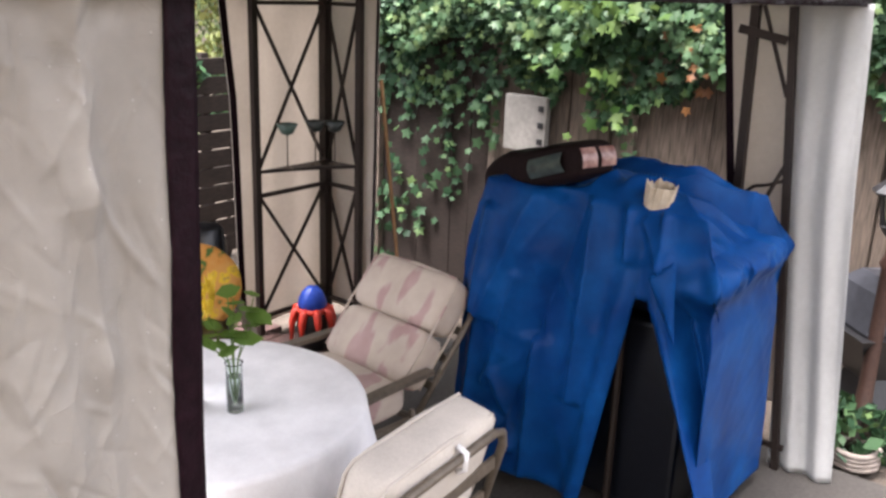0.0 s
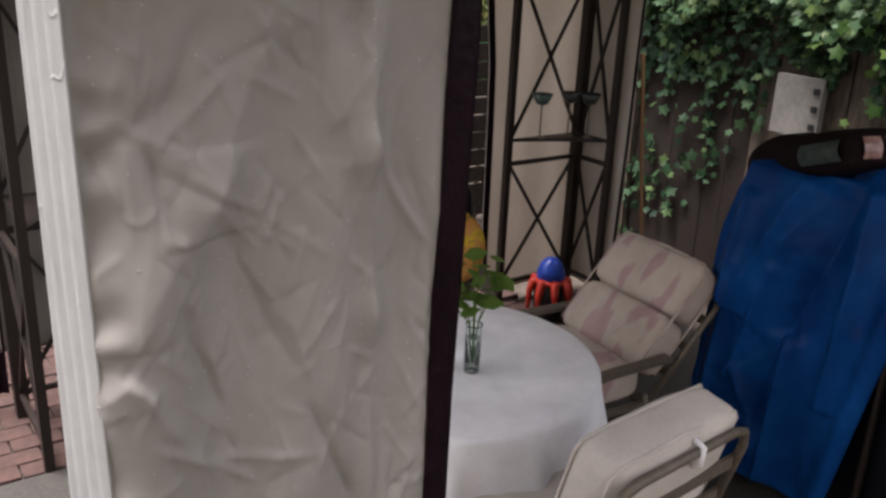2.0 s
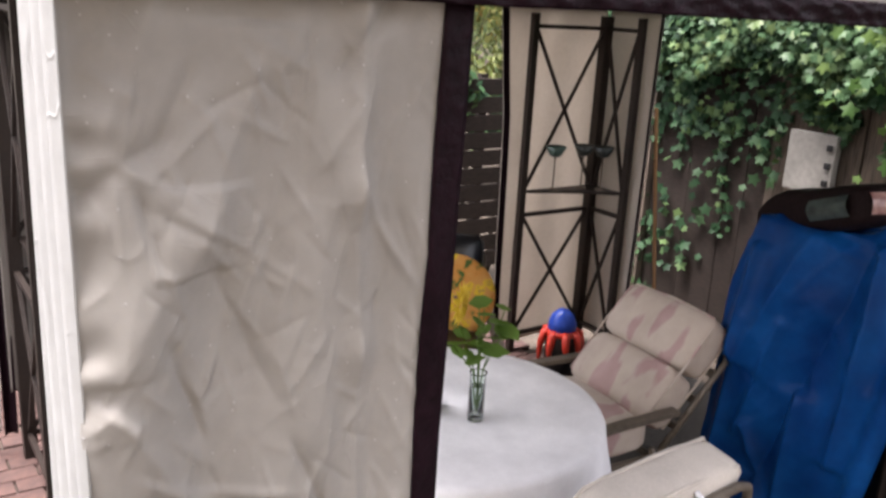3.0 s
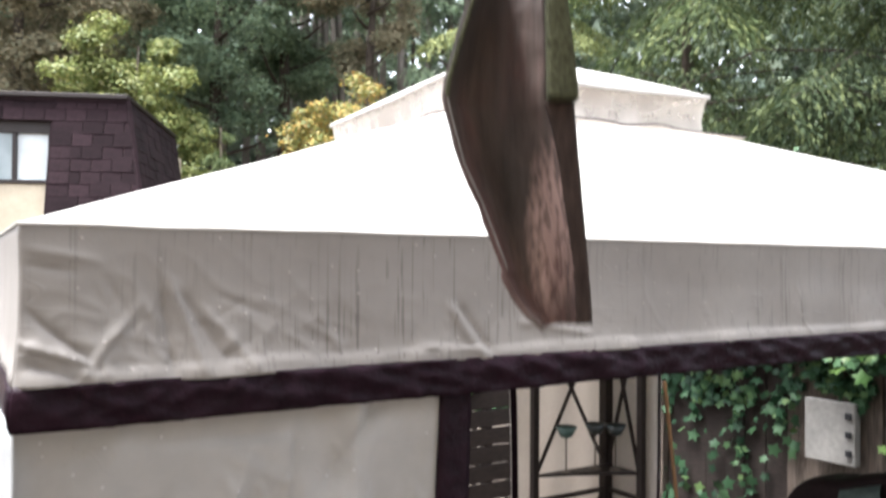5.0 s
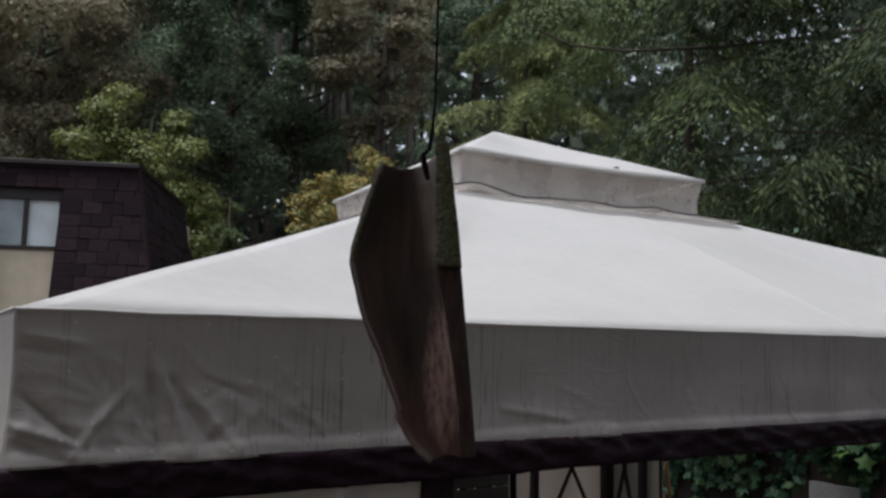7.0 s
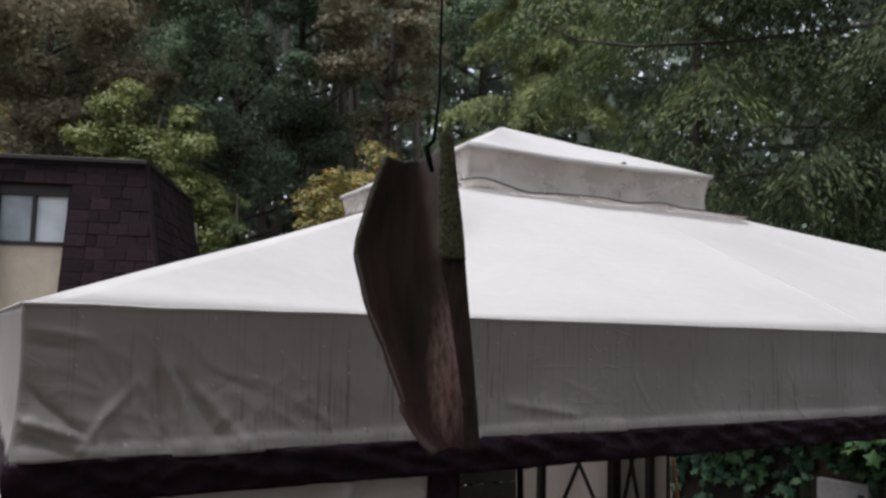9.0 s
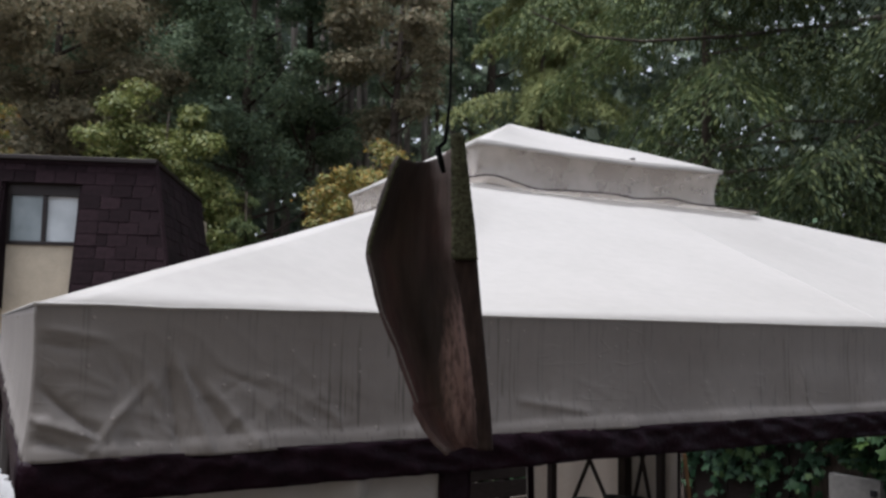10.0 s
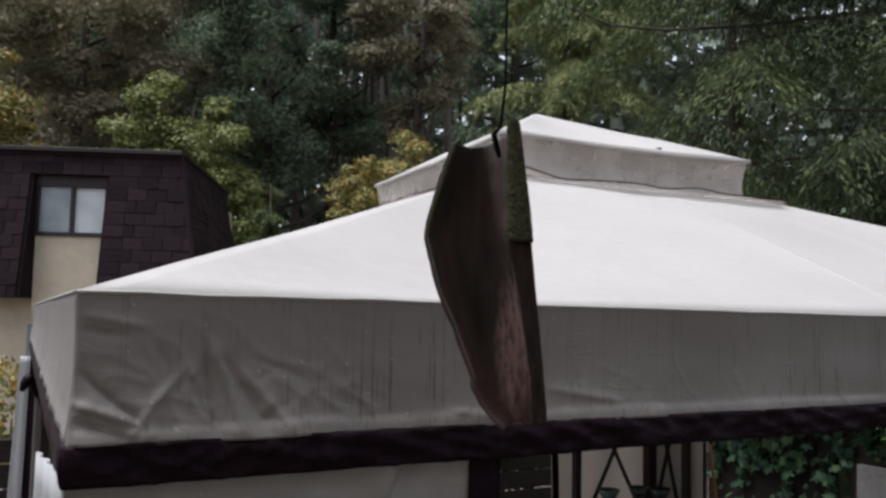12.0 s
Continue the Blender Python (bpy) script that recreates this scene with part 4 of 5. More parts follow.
def armchair(label, m, back_mat, group="patio chairs round the table", lean=14, tall=1.0):
    """A cushioned metal patio chair; it faces its own +y."""
    ch = thing("patio_chair", label, "chair", m, group)
    w, d = 0.27, 0.26
    tilt = pose(0, -d + 0.02, 0.42, lean, 0, 0) @ Matrix.Diagonal((1, 1, tall, 1))
    part("seat_cushion", cushion((-w + 0.02, -d, 0.395), (w - 0.02, d + 0.05, 0.525), 0.025), back_mat, ch, "", True)
    # the back cushion: two padded halves that bulge apart at a seam
    for z0, z1 in ((0.05, 0.29), (0.285, 0.53)):
        ob = part("back_cushion", cushion((-w + 0.015, -0.02, z0), (w - 0.015, 0.11, z1), 0.025), back_mat, ch, "", True)
        ob.matrix_basis = tilt
    for y in (-0.012, 0.1):
        rim = [(-w + 0.025, y, 0.08), (-w + 0.018, y, 0.3), (-w + 0.022, y, 0.49), (-w + 0.045, y, 0.518), (0, y, 0.528), (w - 0.045, y, 0.518), (w - 0.022, y, 0.49), (w - 0.018, y, 0.3), (w - 0.025, y, 0.08)]
        part("piping", tube([tilt @ Vector(p) for p in rim], 0.005, 6), back_mat, ch, "", True)
    up = [tilt @ Vector(p) for p in ((-w, -0.045, -0.02), (-w, -0.05, 0.42), (-w + 0.03, -0.05, 0.475), (-w + 0.08, -0.05, 0.495), (w - 0.08, -0.05, 0.495), (w - 0.03, -0.05, 0.475), (w, -0.05, 0.42), (w, -0.045, -0.02))]
    part("back_frame", tube(up, 0.013, 8), M_FRAME, ch, "taupe metal tube", True)
    for z in (0.12, 0.24, 0.36):
        part("back_slat", bar(tilt @ Vector((-w, -0.045, z)), tilt @ Vector((w, -0.045, z)), 0.012, 0.035), M_FRAME, ch)
    ob = part("cushion_strap", tube([tilt @ Vector(p) for p in ((0.03, -0.03, 0.52), (0.03, -0.06, 0.515), (0.03, -0.068, 0.47), (0.03, -0.05, 0.45))], 0.008, 6), M_CLOTH, ch, "white cloth tie", True)
    for s in (-1, 1):
        pts = [(s * w, -d - 0.02, 0.0), (s * w, -d + 0.0, 0.3), (s * w, -d + 0.02, 0.42)]
        part("leg", tube(pts, 0.013, 8), M_FRAME, ch, "", True)
        part("leg", tube([(s * (w + 0.01), d + 0.04, 0.0), (s * (w + 0.02), d + 0.02, 0.4), (s * (w + 0.025), d - 0.02, 0.53)], 0.013, 8), M_FRAME, ch, "", True)
        arm = [(s * (w + 0.02), -d - 0.06, 0.57), (s * (w + 0.03), -0.05, 0.57), (s * (w + 0.03), d - 0.04, 0.55), (s * (w + 0.02), d + 0.04, 0.51)]
        bm = bmesh.new()
        for p, q in zip(arm, arm[1:]):
            bar(p, q, 0.045, 0.02, bm)
        part("armrest", bm, M_FRAME, ch)
        part("seat_rail", bar((s * w, -d, 0.38), (s * w, d + 0.02, 0.38), 0.022), M_FRAME, ch)
    for y in (-d, d):
        part("cross_rail", bar((-w, y, 0.37), (w, y, 0.37), 0.022), M_FRAME, ch)
    return ch


armchair("taupe metal patio chair with cream cushions in faded pink leaf print", pose(2.035, 1.42, 0, 0, 0, 85), M_CUSH, lean=41, tall=1.06)
armchair("taupe metal patio chair seen from behind, plain cream padded cushion", pose(1.335, 0.66, 0.03, 0, 0, 4), M_CUSHP)
armchair("taupe metal patio chair with plain cream cushions beside the table", pose(0.72, 0.62, 0, 0, 0, -52), M_CUSHP)
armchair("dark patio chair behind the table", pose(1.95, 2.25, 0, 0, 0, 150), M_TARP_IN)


def floral_cushion():
    c = thing("floral_cushion", "oval orange cushion printed with a yellow sunflower and leaves", "cushion", look((2.08, 2.28, 0.70), (0.2, -0.6, 1.0)))
    bm = lathe([(0.0, -0.03), (0.15, -0.028), (0.2, -0.01), (0.205, 0.0), (0.2, 0.01), (0.15, 0.028), (0.001, 0.035)], 40)
    m, n, l, b = material("sunflower_print", 0.85, 0, 0.2)
    v = noise_node(n, l, 9, 3)
    c1 = ramp_node(n, l, v.outputs[0], [(0.36, (0.07, 0.12, 0.03)), (0.42, (0.5, 0.22, 0.05)), (0.55, (0.52, 0.27, 0.08)), (0.6, (0.62, 0.42, 0.02)), (0.68, (0.1, 0.05, 0.12))])
    l.new(c1.outputs[0], b.inputs["Base Color"])
    part("cover", bm, m, c, "", True)


floral_cushion()


def vase():
    v = thing("flower_vase", "clear glass bud vase with leafy stems and yellow flower", "vase", pose(1.375, 1.12, 0.7545))
    part("glass_body", lathe([(0.02, 0.0), (0.026, 0.003), (0.026, 0.16), (0.029, 0.165), (0.0265, 0.165), (0.0235, 0.16), (0.0235, 0.008), (0.001, 0.007)], 24), M_GLASS, v, "clear glass", True)
    part("water", lathe([(0.001, 0.0085), (0.0225, 0.0085), (0.0225, 0.12), (0.001, 0.12)], 20), M_GLASS, v)
    rng = np.random.default_rng(5)
    tips = ((-0.07, 0.02, 0.33), (0.03, 0.03, 0.36), (0.08, -0.01, 0.29), (-0.03, -0.02, 0.41), (0.0, 0.0, 0.27), (-0.1, 0.0, 0.27), (0.11, 0.03, 0.34))
    leaf = leaf_material("vase_leaf", [(0.0, (0.09, 0.18, 0.035)), (1.0, (0.2, 0.32, 0.07))], 0.4, 0.45)
    for tip in tips:
        t = Vector(tip)
        part("stem", tube([(0.004 * noise.random(), 0, 0.02), Vector((t.x * 0.2, t.y * 0.2, 0.17)), t], 0.002, 5), leaf, v)
        for k in range(3):
            c = Vector((t.x * 0.2, t.y * 0.2, 0.17)).lerp(t, 0.45 + 0.28 * k) + Vector(rng.normal(0, 0.012, 3))
            d = Vector((rng.normal(), rng.normal(), 0.2)).normalized()
            s = d.cross(Vector((rng.normal() * 0.5, rng.normal() * 0.5, 1))).normalized()
            bm = bmesh.new()
            size = rng.uniform(0.035, 0.06)
            ring = [c - d * size, c - d * size * 0.3 + s * size * 0.55, c + d * size * 0.4 + s * size * 0.5, c + d * size, c + d * size * 0.4 - s * size * 0.5, c - d * size * 0.3 - s * size * 0.55]
            mid = bm.verts.new(c - Vector((0, 0, 0.006)))
            vs = [bm.verts.new(p) for p in ring]
            for j in range(6):
                bm.faces.new((vs[j], vs[(j + 1) % 6], mid))
            part("leaf", bm, leaf, v)
    yellow = two_scale("yellow_petal", (0.62, 0.4, 0.01), (0.75, 0.55, 0.03), 50, 8, 0.6, 0.1)
    bm = bmesh.new()
    c = Vector((-0.08, 0.01, 0.40))
    for k in range(14):
        a = 2 * math.pi * k / 14
        d = Vector((0.8 * math.cos(a), 0.5 * math.cos(a), math.sin(a)))
        s = Vector((-0.8 * math.sin(a), -0.5 * math.sin(a), math.cos(a)))
        f = [bm.verts.new(c + p) for p in (d * 0.01, d * 0.04 + s * 0.013 + Vector((0.004, -0.008, 0)), d * 0.075, d * 0.04 - s * 0.013 + Vector((0.004, -0.008, 0)))]
        bm.faces.new(f)
    part("flower", bm, yellow, v, "yellow petals")


vase()


# fold lines on the front of the tarpaulin: start, end, width, height
TARP_FOLDS = ((0.86, 1.3, 1.06, 0.75, 0.09, 0.05), (0.66, 1.29, 0.88, 0.3, 0.06, -0.035), (0.62, 1.3, 0.55, 0.5, 0.05, 0.045), (0.47, 1.31, 0.43, 1.12, 0.03, 0.05), (0.4, 1.27, 0.3, 1.12, 0.03, 0.035), (0.78, 0.7, 0.72, 0.1, 0.05, 0.035),
              (0.29, 1.17, 0.09, 0.2, 0.03, 0.035), (0.13, 0.865, -0.05, 0.4, 0.03, 0.03), (0.34, 1.33, 0.30, 1.1, 0.02, 0.035), (1.08, 1.2, 1.12, 0.2, 0.03, 0.03), (0.98, 0.5, 0.8, 0.2, 0.03, 0.03), (0.9, 0.95, 1.02, 0.45, 0.02, 0.02))


# the tall cabinet under a blue tarpaulin, with black cover below
def covered_grill():
    g = thing("covered_grill", "tall barbecue on a steel cart with a black cover", "barbecue", pose(3.0, 0.64, 0))
    part("cart", box((-0.26, -0.42, 0.06), (0.28, 0.44, 0.86), 0.02), M_TARP_IN, g, "black cover")
    part("hood", box((-0.25, -0.36, 0.86), (0.27, 0.46, 1.21), 0.09), M_TARP_IN, g, "black hood")
    part("side_post", tube([(-0.3, -0.17, 0.0), (-0.3, -0.17, 0.95)], 0.016, 8), M_STEEL, g)
    for y in (-0.4, 0.4):
        part("wheel", tube([(-0.2, y - 0.02, 0.07), (-0.2, y + 0.02, 0.07)], 0.07, 18), M_BLACK, g)
    t = thing("tarpaulin", "crumpled blue plastic tarpaulin draped over a barbecue", "tarpaulin", pose(3.0, 0.64, 0))
    x0, x1, y0, y1 = -0.345, 0.33, -0.52, 0.5

    def outline(u):
        """Round the foot of the drape, from the back left, along the front, to the right end."""
        pts = [(x1, y1), (x0, y1 + 0.02), (x0, y0), (x1, y0), (x1, y1)]
        ls = [0.16, 0.36, 0.16, 0.32]
        k = 0
        while k < 3 and u > ls[k]:
            u -= ls[k]
            k += 1
        f = min(1, u / ls[k])
        a, b = Vector(pts[k]), Vector(pts[k + 1])
        return a.lerp(b, f)

    def fn(u, v):
        o = outline(u)
        top = Vector((0.0, -0.02, 1.33))
        shoulder = 1.31 - 0.03 * max(0, -o.y) - (0.16 if o.y < -0.5 else 0.0)
        if v < 0.3:
            f = v / 0.3
            p = top.lerp(Vector((o.x * 0.86, o.y * 0.9, shoulder)), f ** 0.8)
            p.z += (0.035 * noise.noise(Vector((p.x * 6, p.y * 6, 2))) + 0.05 * (1 - abs(noise.noise(Vector((p.x * 7, p.y * 5, 7))))) ** 5) * math.sin(math.pi * f) + 0.05 * math.exp(-((p.y + 0.12) / 0.15) ** 2) * math.sin(math.pi * min(1, f)) 
        else:
            f = (v - 0.3) / 0.7
            z = shoulder + (0.08 - shoulder) * f
            s = 0.88 + 0.14 * min(1, f * 5) ** 0.6 + 0.10 * f
            p = Vector((o.x * s, o.y * (0.92 + 0.1 * min(1, f * 4) + 0.05 * f), z))
            fold = 0.006 * math.sin(u * 33 + 2.2 * math.sin(u * 17)) * f ** 0.7
            fold += 0.03 * noise.noise(Vector((u * 6 + z * 0.9, z * 0.8, 4))) * (0.3 + f)
            fold += 0.012 * (1 - abs(noise.noise(Vector((u * 9 + z * 1.6, z * 1.2, 8))))) ** 9 - 0.01
            fold += 0.005 * (1 - abs(noise.noise(Vector((u * 24 - z * 6.5, z * 5, 3))))) ** 10
            if abs(o.x - x0) < 1e-3:
                for s0, z0, s1, z1, w, h in TARP_FOLDS:
                    d, k = line_distance(p.y + 0.64, z, s0, z0, s1, z1)
                    fold += 1.35 * h * tent(d, w) * k
                p.x -= fold
                gap = abs(o.y + 0.25)
                cut = max(0.0, 1.06 - z)
                if o.y > -0.25:
                    p.y += 0.17 * cut * (y1 - o.y) / (y1 + 0.25)
                else:
                    p.y -= 0.42 * cut * (o.y - y0) / (-0.25 - y0)
                p.x -= 0.05 * math.exp(-((gap - 0.04) / 0.05) ** 2) * min(1, f * 3)
                if o.y < -0.3:
                    p.x += 0.13 * min(1.0, max(0.0, (1.04 - z) / 0.12)) * min(1.0, (-0.3 - o.y) / 0.06)
            else:
                p.y += 0.35 * fold * (1 if o.y > 0 else -1)
            if o.y < -0.3:
                swell = math.exp(-((z - 1.1) / 0.09) ** 2) * math.exp(-((o.y + 0.55) / 0.12) ** 2)
                p.y -= (0.09 + 0.03 * noise.noise(p * 14)) * swell
                p.x -= (0.09 + 0.05 * noise.noise(p * 16)) * swell * (o.x < 0)
        return p
    bm = sheet(fn, 380, 110)
    kill = []
    for f in bm.faces:
        c = f.calc_center_median()
        if c.x < -0.2 and c.z < 0.99 and max(v.co.y for v in f.verts) - min(v.co.y for v in f.verts) > 0.0174 + 0.145 * max(0, 1.06 - c.z):
            kill.append(f)
    bmesh.ops.delete(bm, geom=kill, context="FACES")
    ob = part("sheet", bm, M_TARP, t, "creased blue polyethylene", True)
    ob.modifiers.new("thickness", "SOLIDIFY").thickness = 0.002

    def lapel(u, v):
        a, b, c = Vector((-0.425, -0.40, 1.17)), Vector((-0.44, -0.31, 1.09)), Vector((-0.43, -0.43, 0.87))
        p = a.lerp(b, u).lerp(c, v)
        p.x -= 0.02 * math.sin(math.pi * u) * math.sin(math.pi * v)
        return p
    part("folded_flap", sheet(lapel, 8, 12), M_TARP, t, "turned-back corner of the sheet", True).modifiers.new("thickness", "SOLIDIFY").thickness = 0.002

    b = thing("folded_bag", "dark brown bag with printed panels lying on a tarpaulin", "bag", pose(2.785, 0.9, 1.3, 0, 19, 72))
    bm = cushion((-0.31, -0.105, 0.0), (0.31, 0.105, 0.125), 0.02)
    for q in bm.verts:
        q.co.z = 0.06 + (q.co.z - 0.06) * (1 + 0.7 * max(0.0, q.co.x / 0.31)) - 1.1 * max(0.0, q.co.x - 0.06) ** 2
    part("bag_body", bm, two_scale("bag_cloth", (0.006, 0.003, 0.0035), (0.015, 0.008, 0.0085), 80, 6, 0.7, 0.3, 0.003, spec=0.1), b, "dark brown cloth", True)
    pics = two_scale("printed_label", (0.12, 0.03, 0.025), (0.4, 0.26, 0.23), 26, 12, 0.3, 0)
    pics2 = two_scale("dark_label", (0.01, 0.02, 0.025), (0.06, 0.09, 0.08), 26, 12, 0.3, 0)
    part("label_panel", sheet(lambda u, v: (-0.04 - 0.2 * u, 0.108 + 0.016 * math.sin(math.pi * v), 0.025 + 0.075 * v), 6, 6), pics2, b, "dark printed picture panel")
    for a0, a1 in ((0.085, 0.01), (-0.01, -0.085)):
        part("label_panel", sheet(lambda u, v: (-0.314 - 0.01 * math.sin(math.pi * v), a0 + (a1 - a0) * u, 0.025 + 0.075 * v), 6, 6), pics, b, "printed picture panel")

    p = thing("paper_crown", "torn beige paper cup with a jagged rim on the tarpaulin", "paper cup", pose(2.74, 0.40, 1.315, 6, -4, 20))
    bm = bmesh.new()
    sides = 28
    lo = [bm.verts.new((0.05 * math.cos(2 * math.pi * k / sides), 0.05 * math.sin(2 * math.pi * k / sides), -0.02)) for k in range(sides)]
    hi = []
    for k in range(sides):
        a = 2 * math.pi * k / sides
        r = 0.055 + 0.02 * noise.noise(Vector((k * 0.7, 2, 0)))
        hi.append(bm.verts.new((r * math.cos(a), r * math.sin(a), 0.072 + 0.03 * noise.noise(Vector((k * 0.55, 0, 0))))))
    for k in range(sides):
        bm.faces.new((lo[k], lo[(k + 1) % sides], hi[(k + 1) % sides], hi[k]))
    bm.faces.new(lo[::-1])
    part("paper", bm, two_scale("beige_paper", (0.45, 0.37, 0.28), (0.56, 0.48, 0.37), 30, 8, 0.9, 0.1), p).modifiers.new("thickness", "SOLIDIFY").thickness = 0.004


covered_grill()


def toy_octopus():
    t = thing("garden_toy", "blue domed plastic ball with red dangling strips on a black bin", "toy", pose(3.08, 2.58, -0.09))
    t.scale = (0.72, 0.72, 0.72)
    part("bin", lathe([(0.11, 0.135), (0.125, 0.3), (0.13, 0.44), (0.12, 0.45), (0.01, 0.45)], 24), M_BLACK, t, "black plastic bin", True)
    part("dome", lathe([(0.10, 0.47), (0.115, 0.5), (0.11, 0.55), (0.085, 0.61), (0.045, 0.65), (0.001, 0.66)], 24), M_BLUE, t, "blue plastic dome", True)
    part("collar", lathe([(0.08, 0.44), (0.13, 0.45), (0.135, 0.47), (0.11, 0.49), (0.05, 0.49)], 24), M_RED, t, "red plastic collar", True)
    for k in range(8):
        a = 2 * math.pi * k / 8 + 0.3
        c, s = math.cos(a), math.sin(a)
        low = 0.24 + 0.05 * (k % 3)
        part("strip", tube([(0.1 * c, 0.1 * s, 0.475), (0.145 * c, 0.145 * s, 0.455), (0.165 * c, 0.165 * s, 0.38), (0.175 * c, 0.175 * s, low - 0.04)], [0.03, 0.034, 0.03, 0.012], 6), M_RED, t, "red dangling strip", True)


toy_octopus()


def goblet(m, tint):
    g = thing("goblet", "green-tinted candle goblet on a corner shelf", "goblet", m, "goblets on the corner shelf")
    part("stem", lathe([(0.035, 0.0), (0.03, 0.006), (0.005, 0.012), (0.004, 0.18), (0.008, 0.19)], 16), M_FRAME, g, "thin metal stem", True)
    part("cup", lathe([(0.008, 0.19), (0.034, 0.2), (0.062, 0.255), (0.058, 0.255), (0.03, 0.206), (0.001, 0.196)], 18), tint, g, "green cup", True)


M_CUP = two_scale("green_cup", (0.03, 0.07, 0.06), (0.07, 0.12, 0.1), 60, 8, 0.3, 0.1)
goblet(pose(3.16, 2.86, 1.014), M_CUP)
M_CUPDARK = two_scale("dark_cup", (0.012, 0.018, 0.018), (0.03, 0.04, 0.038), 60, 8, 0.35, 0.1)
goblet(pose(3.44, 2.76, 1.014), M_CUPDARK)
goblet(pose(3.36, 2.84, 1.014), M_CUPDARK)

cane = thing("bamboo_cane", "thin brown bamboo cane leaning by the curtain", "cane", pose(0, 0, 0))
part("cane_rod", tube([(3.79, 2.5, 0.0), (3.77, 2.6, 0.8), (3.74, 2.67, 1.5)], 0.011, 7), M_BAMBOO, cane)


# ---- fences, ivy, things beyond the gazebo ----
FX = 4.44
fence = thing("fence", "weathered grey-brown vertical board fence overgrown with ivy", "fence", pose(FX, 0, 0), kind="structure")
rng = random.Random(4)
y = -3.0
shared = [bpy.data.meshes.new("board") for _ in range(4)]
for k, me in enumerate(shared):
    bm = box((-0.011, -0.0755, 0.02), (0.011, 0.0755, 1.80 + 0.02 * k), 0.004)
    bm.to_mesh(me)
    bm.free()
    me.materials.append(M_FENCE)
# darker copies for the boards past y 2.3: shade behind the ivy, painted
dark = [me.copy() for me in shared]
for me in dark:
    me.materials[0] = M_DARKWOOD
while y < 4.5:
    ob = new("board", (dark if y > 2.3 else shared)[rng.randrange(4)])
    ob.parent = fence
    ob.location = (rng.uniform(-0.006, 0.006), y, 0)
    ob.rotation_euler = (radians(rng.uniform(-0.6, 0.6)), 0, radians(rng.uniform(-2, 2)))
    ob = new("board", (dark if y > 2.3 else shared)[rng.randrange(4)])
    ob.parent = fence
    ob.location = (0.034 + rng.uniform(-0.003, 0.003), y + 0.073, -0.02)
    y += 0.143 + rng.uniform(0, 0.008)
for yy in (-1.2, 1.35, 3.3):
    part("fence_post", box((-0.07, yy - 0.045, 0), (-0.013, yy + 0.045, 1.95), 0.004), M_FENCE, fence)
for z in (0.4, 1.5):
    part("fence_rail", box((0.056, -3, z), (0.09, 4.5, z + 0.09)), M_FENCE, fence)


def ivy_leaf_cloud(name, label, pts, rng, size, mat):
    """Five-lobed leaves, each tilted its own way, in one mesh."""
    n = len(pts)
    shape = np.array([(0, 0.55), (0.17, 0.2), (0.5, 0.22), (0.3, -0.12), (0.36, -0.45), (0, -0.34), (-0.36, -0.45), (-0.3, -0.12), (-0.5, 0.22), (-0.17, 0.2)])
    s = size * rng.uniform(0.55, 1.3, n)
    nrm = np.stack([-np.abs(rng.normal(0.9, 0.35, n)), rng.normal(-0.15, 0.5, n), rng.normal(0.45, 0.45, n)], 1)
    nrm /= np.linalg.norm(nrm, axis=1)[:, None]
    down = np.stack([rng.normal(0, 0.25, n), rng.normal(0, 0.45, n), -np.ones(n)], 1)
    e1 = down - nrm * (down * nrm).sum(1)[:, None]
    e1 /= np.linalg.norm(e1, axis=1)[:, None]
    e2 = np.cross(nrm, e1)
    ring = pts[:, None] + s[:, None, None] * (shape[None, :, 1:2] * e1[:, None] + shape[None, :, 0:1] * e2[:, None] - (np.abs(shape[:, 0]) * 0.25)[None, :, None] * nrm[:, None])
    v = np.concatenate([pts[:, None], ring], 1)
    base = np.arange(n)[:, None] * 11
    tris = np.concatenate([np.stack([base, base + 1 + k, base + 1 + (k + 1) % 10], 2) for k in range(10)], 1).reshape(-1, 3)
    me = bpy.data.meshes.new(name)
    me.vertices.add(11 * n)
    me.vertices.foreach_set("co", v.reshape(-1).astype(np.float32))
    me.loops.add(tris.size)
    me.loops.foreach_set("vertex_index", tris.reshape(-1).astype(np.int32))
    me.polygons.add(len(tris))
    me.polygons.foreach_set("loop_start", np.arange(0, tris.size, 3, dtype=np.int32))
    me.update(calc_edges=True)
    me.materials.append(mat)
    return tagged(new(name, me), label, "ivy", kind="stuff")


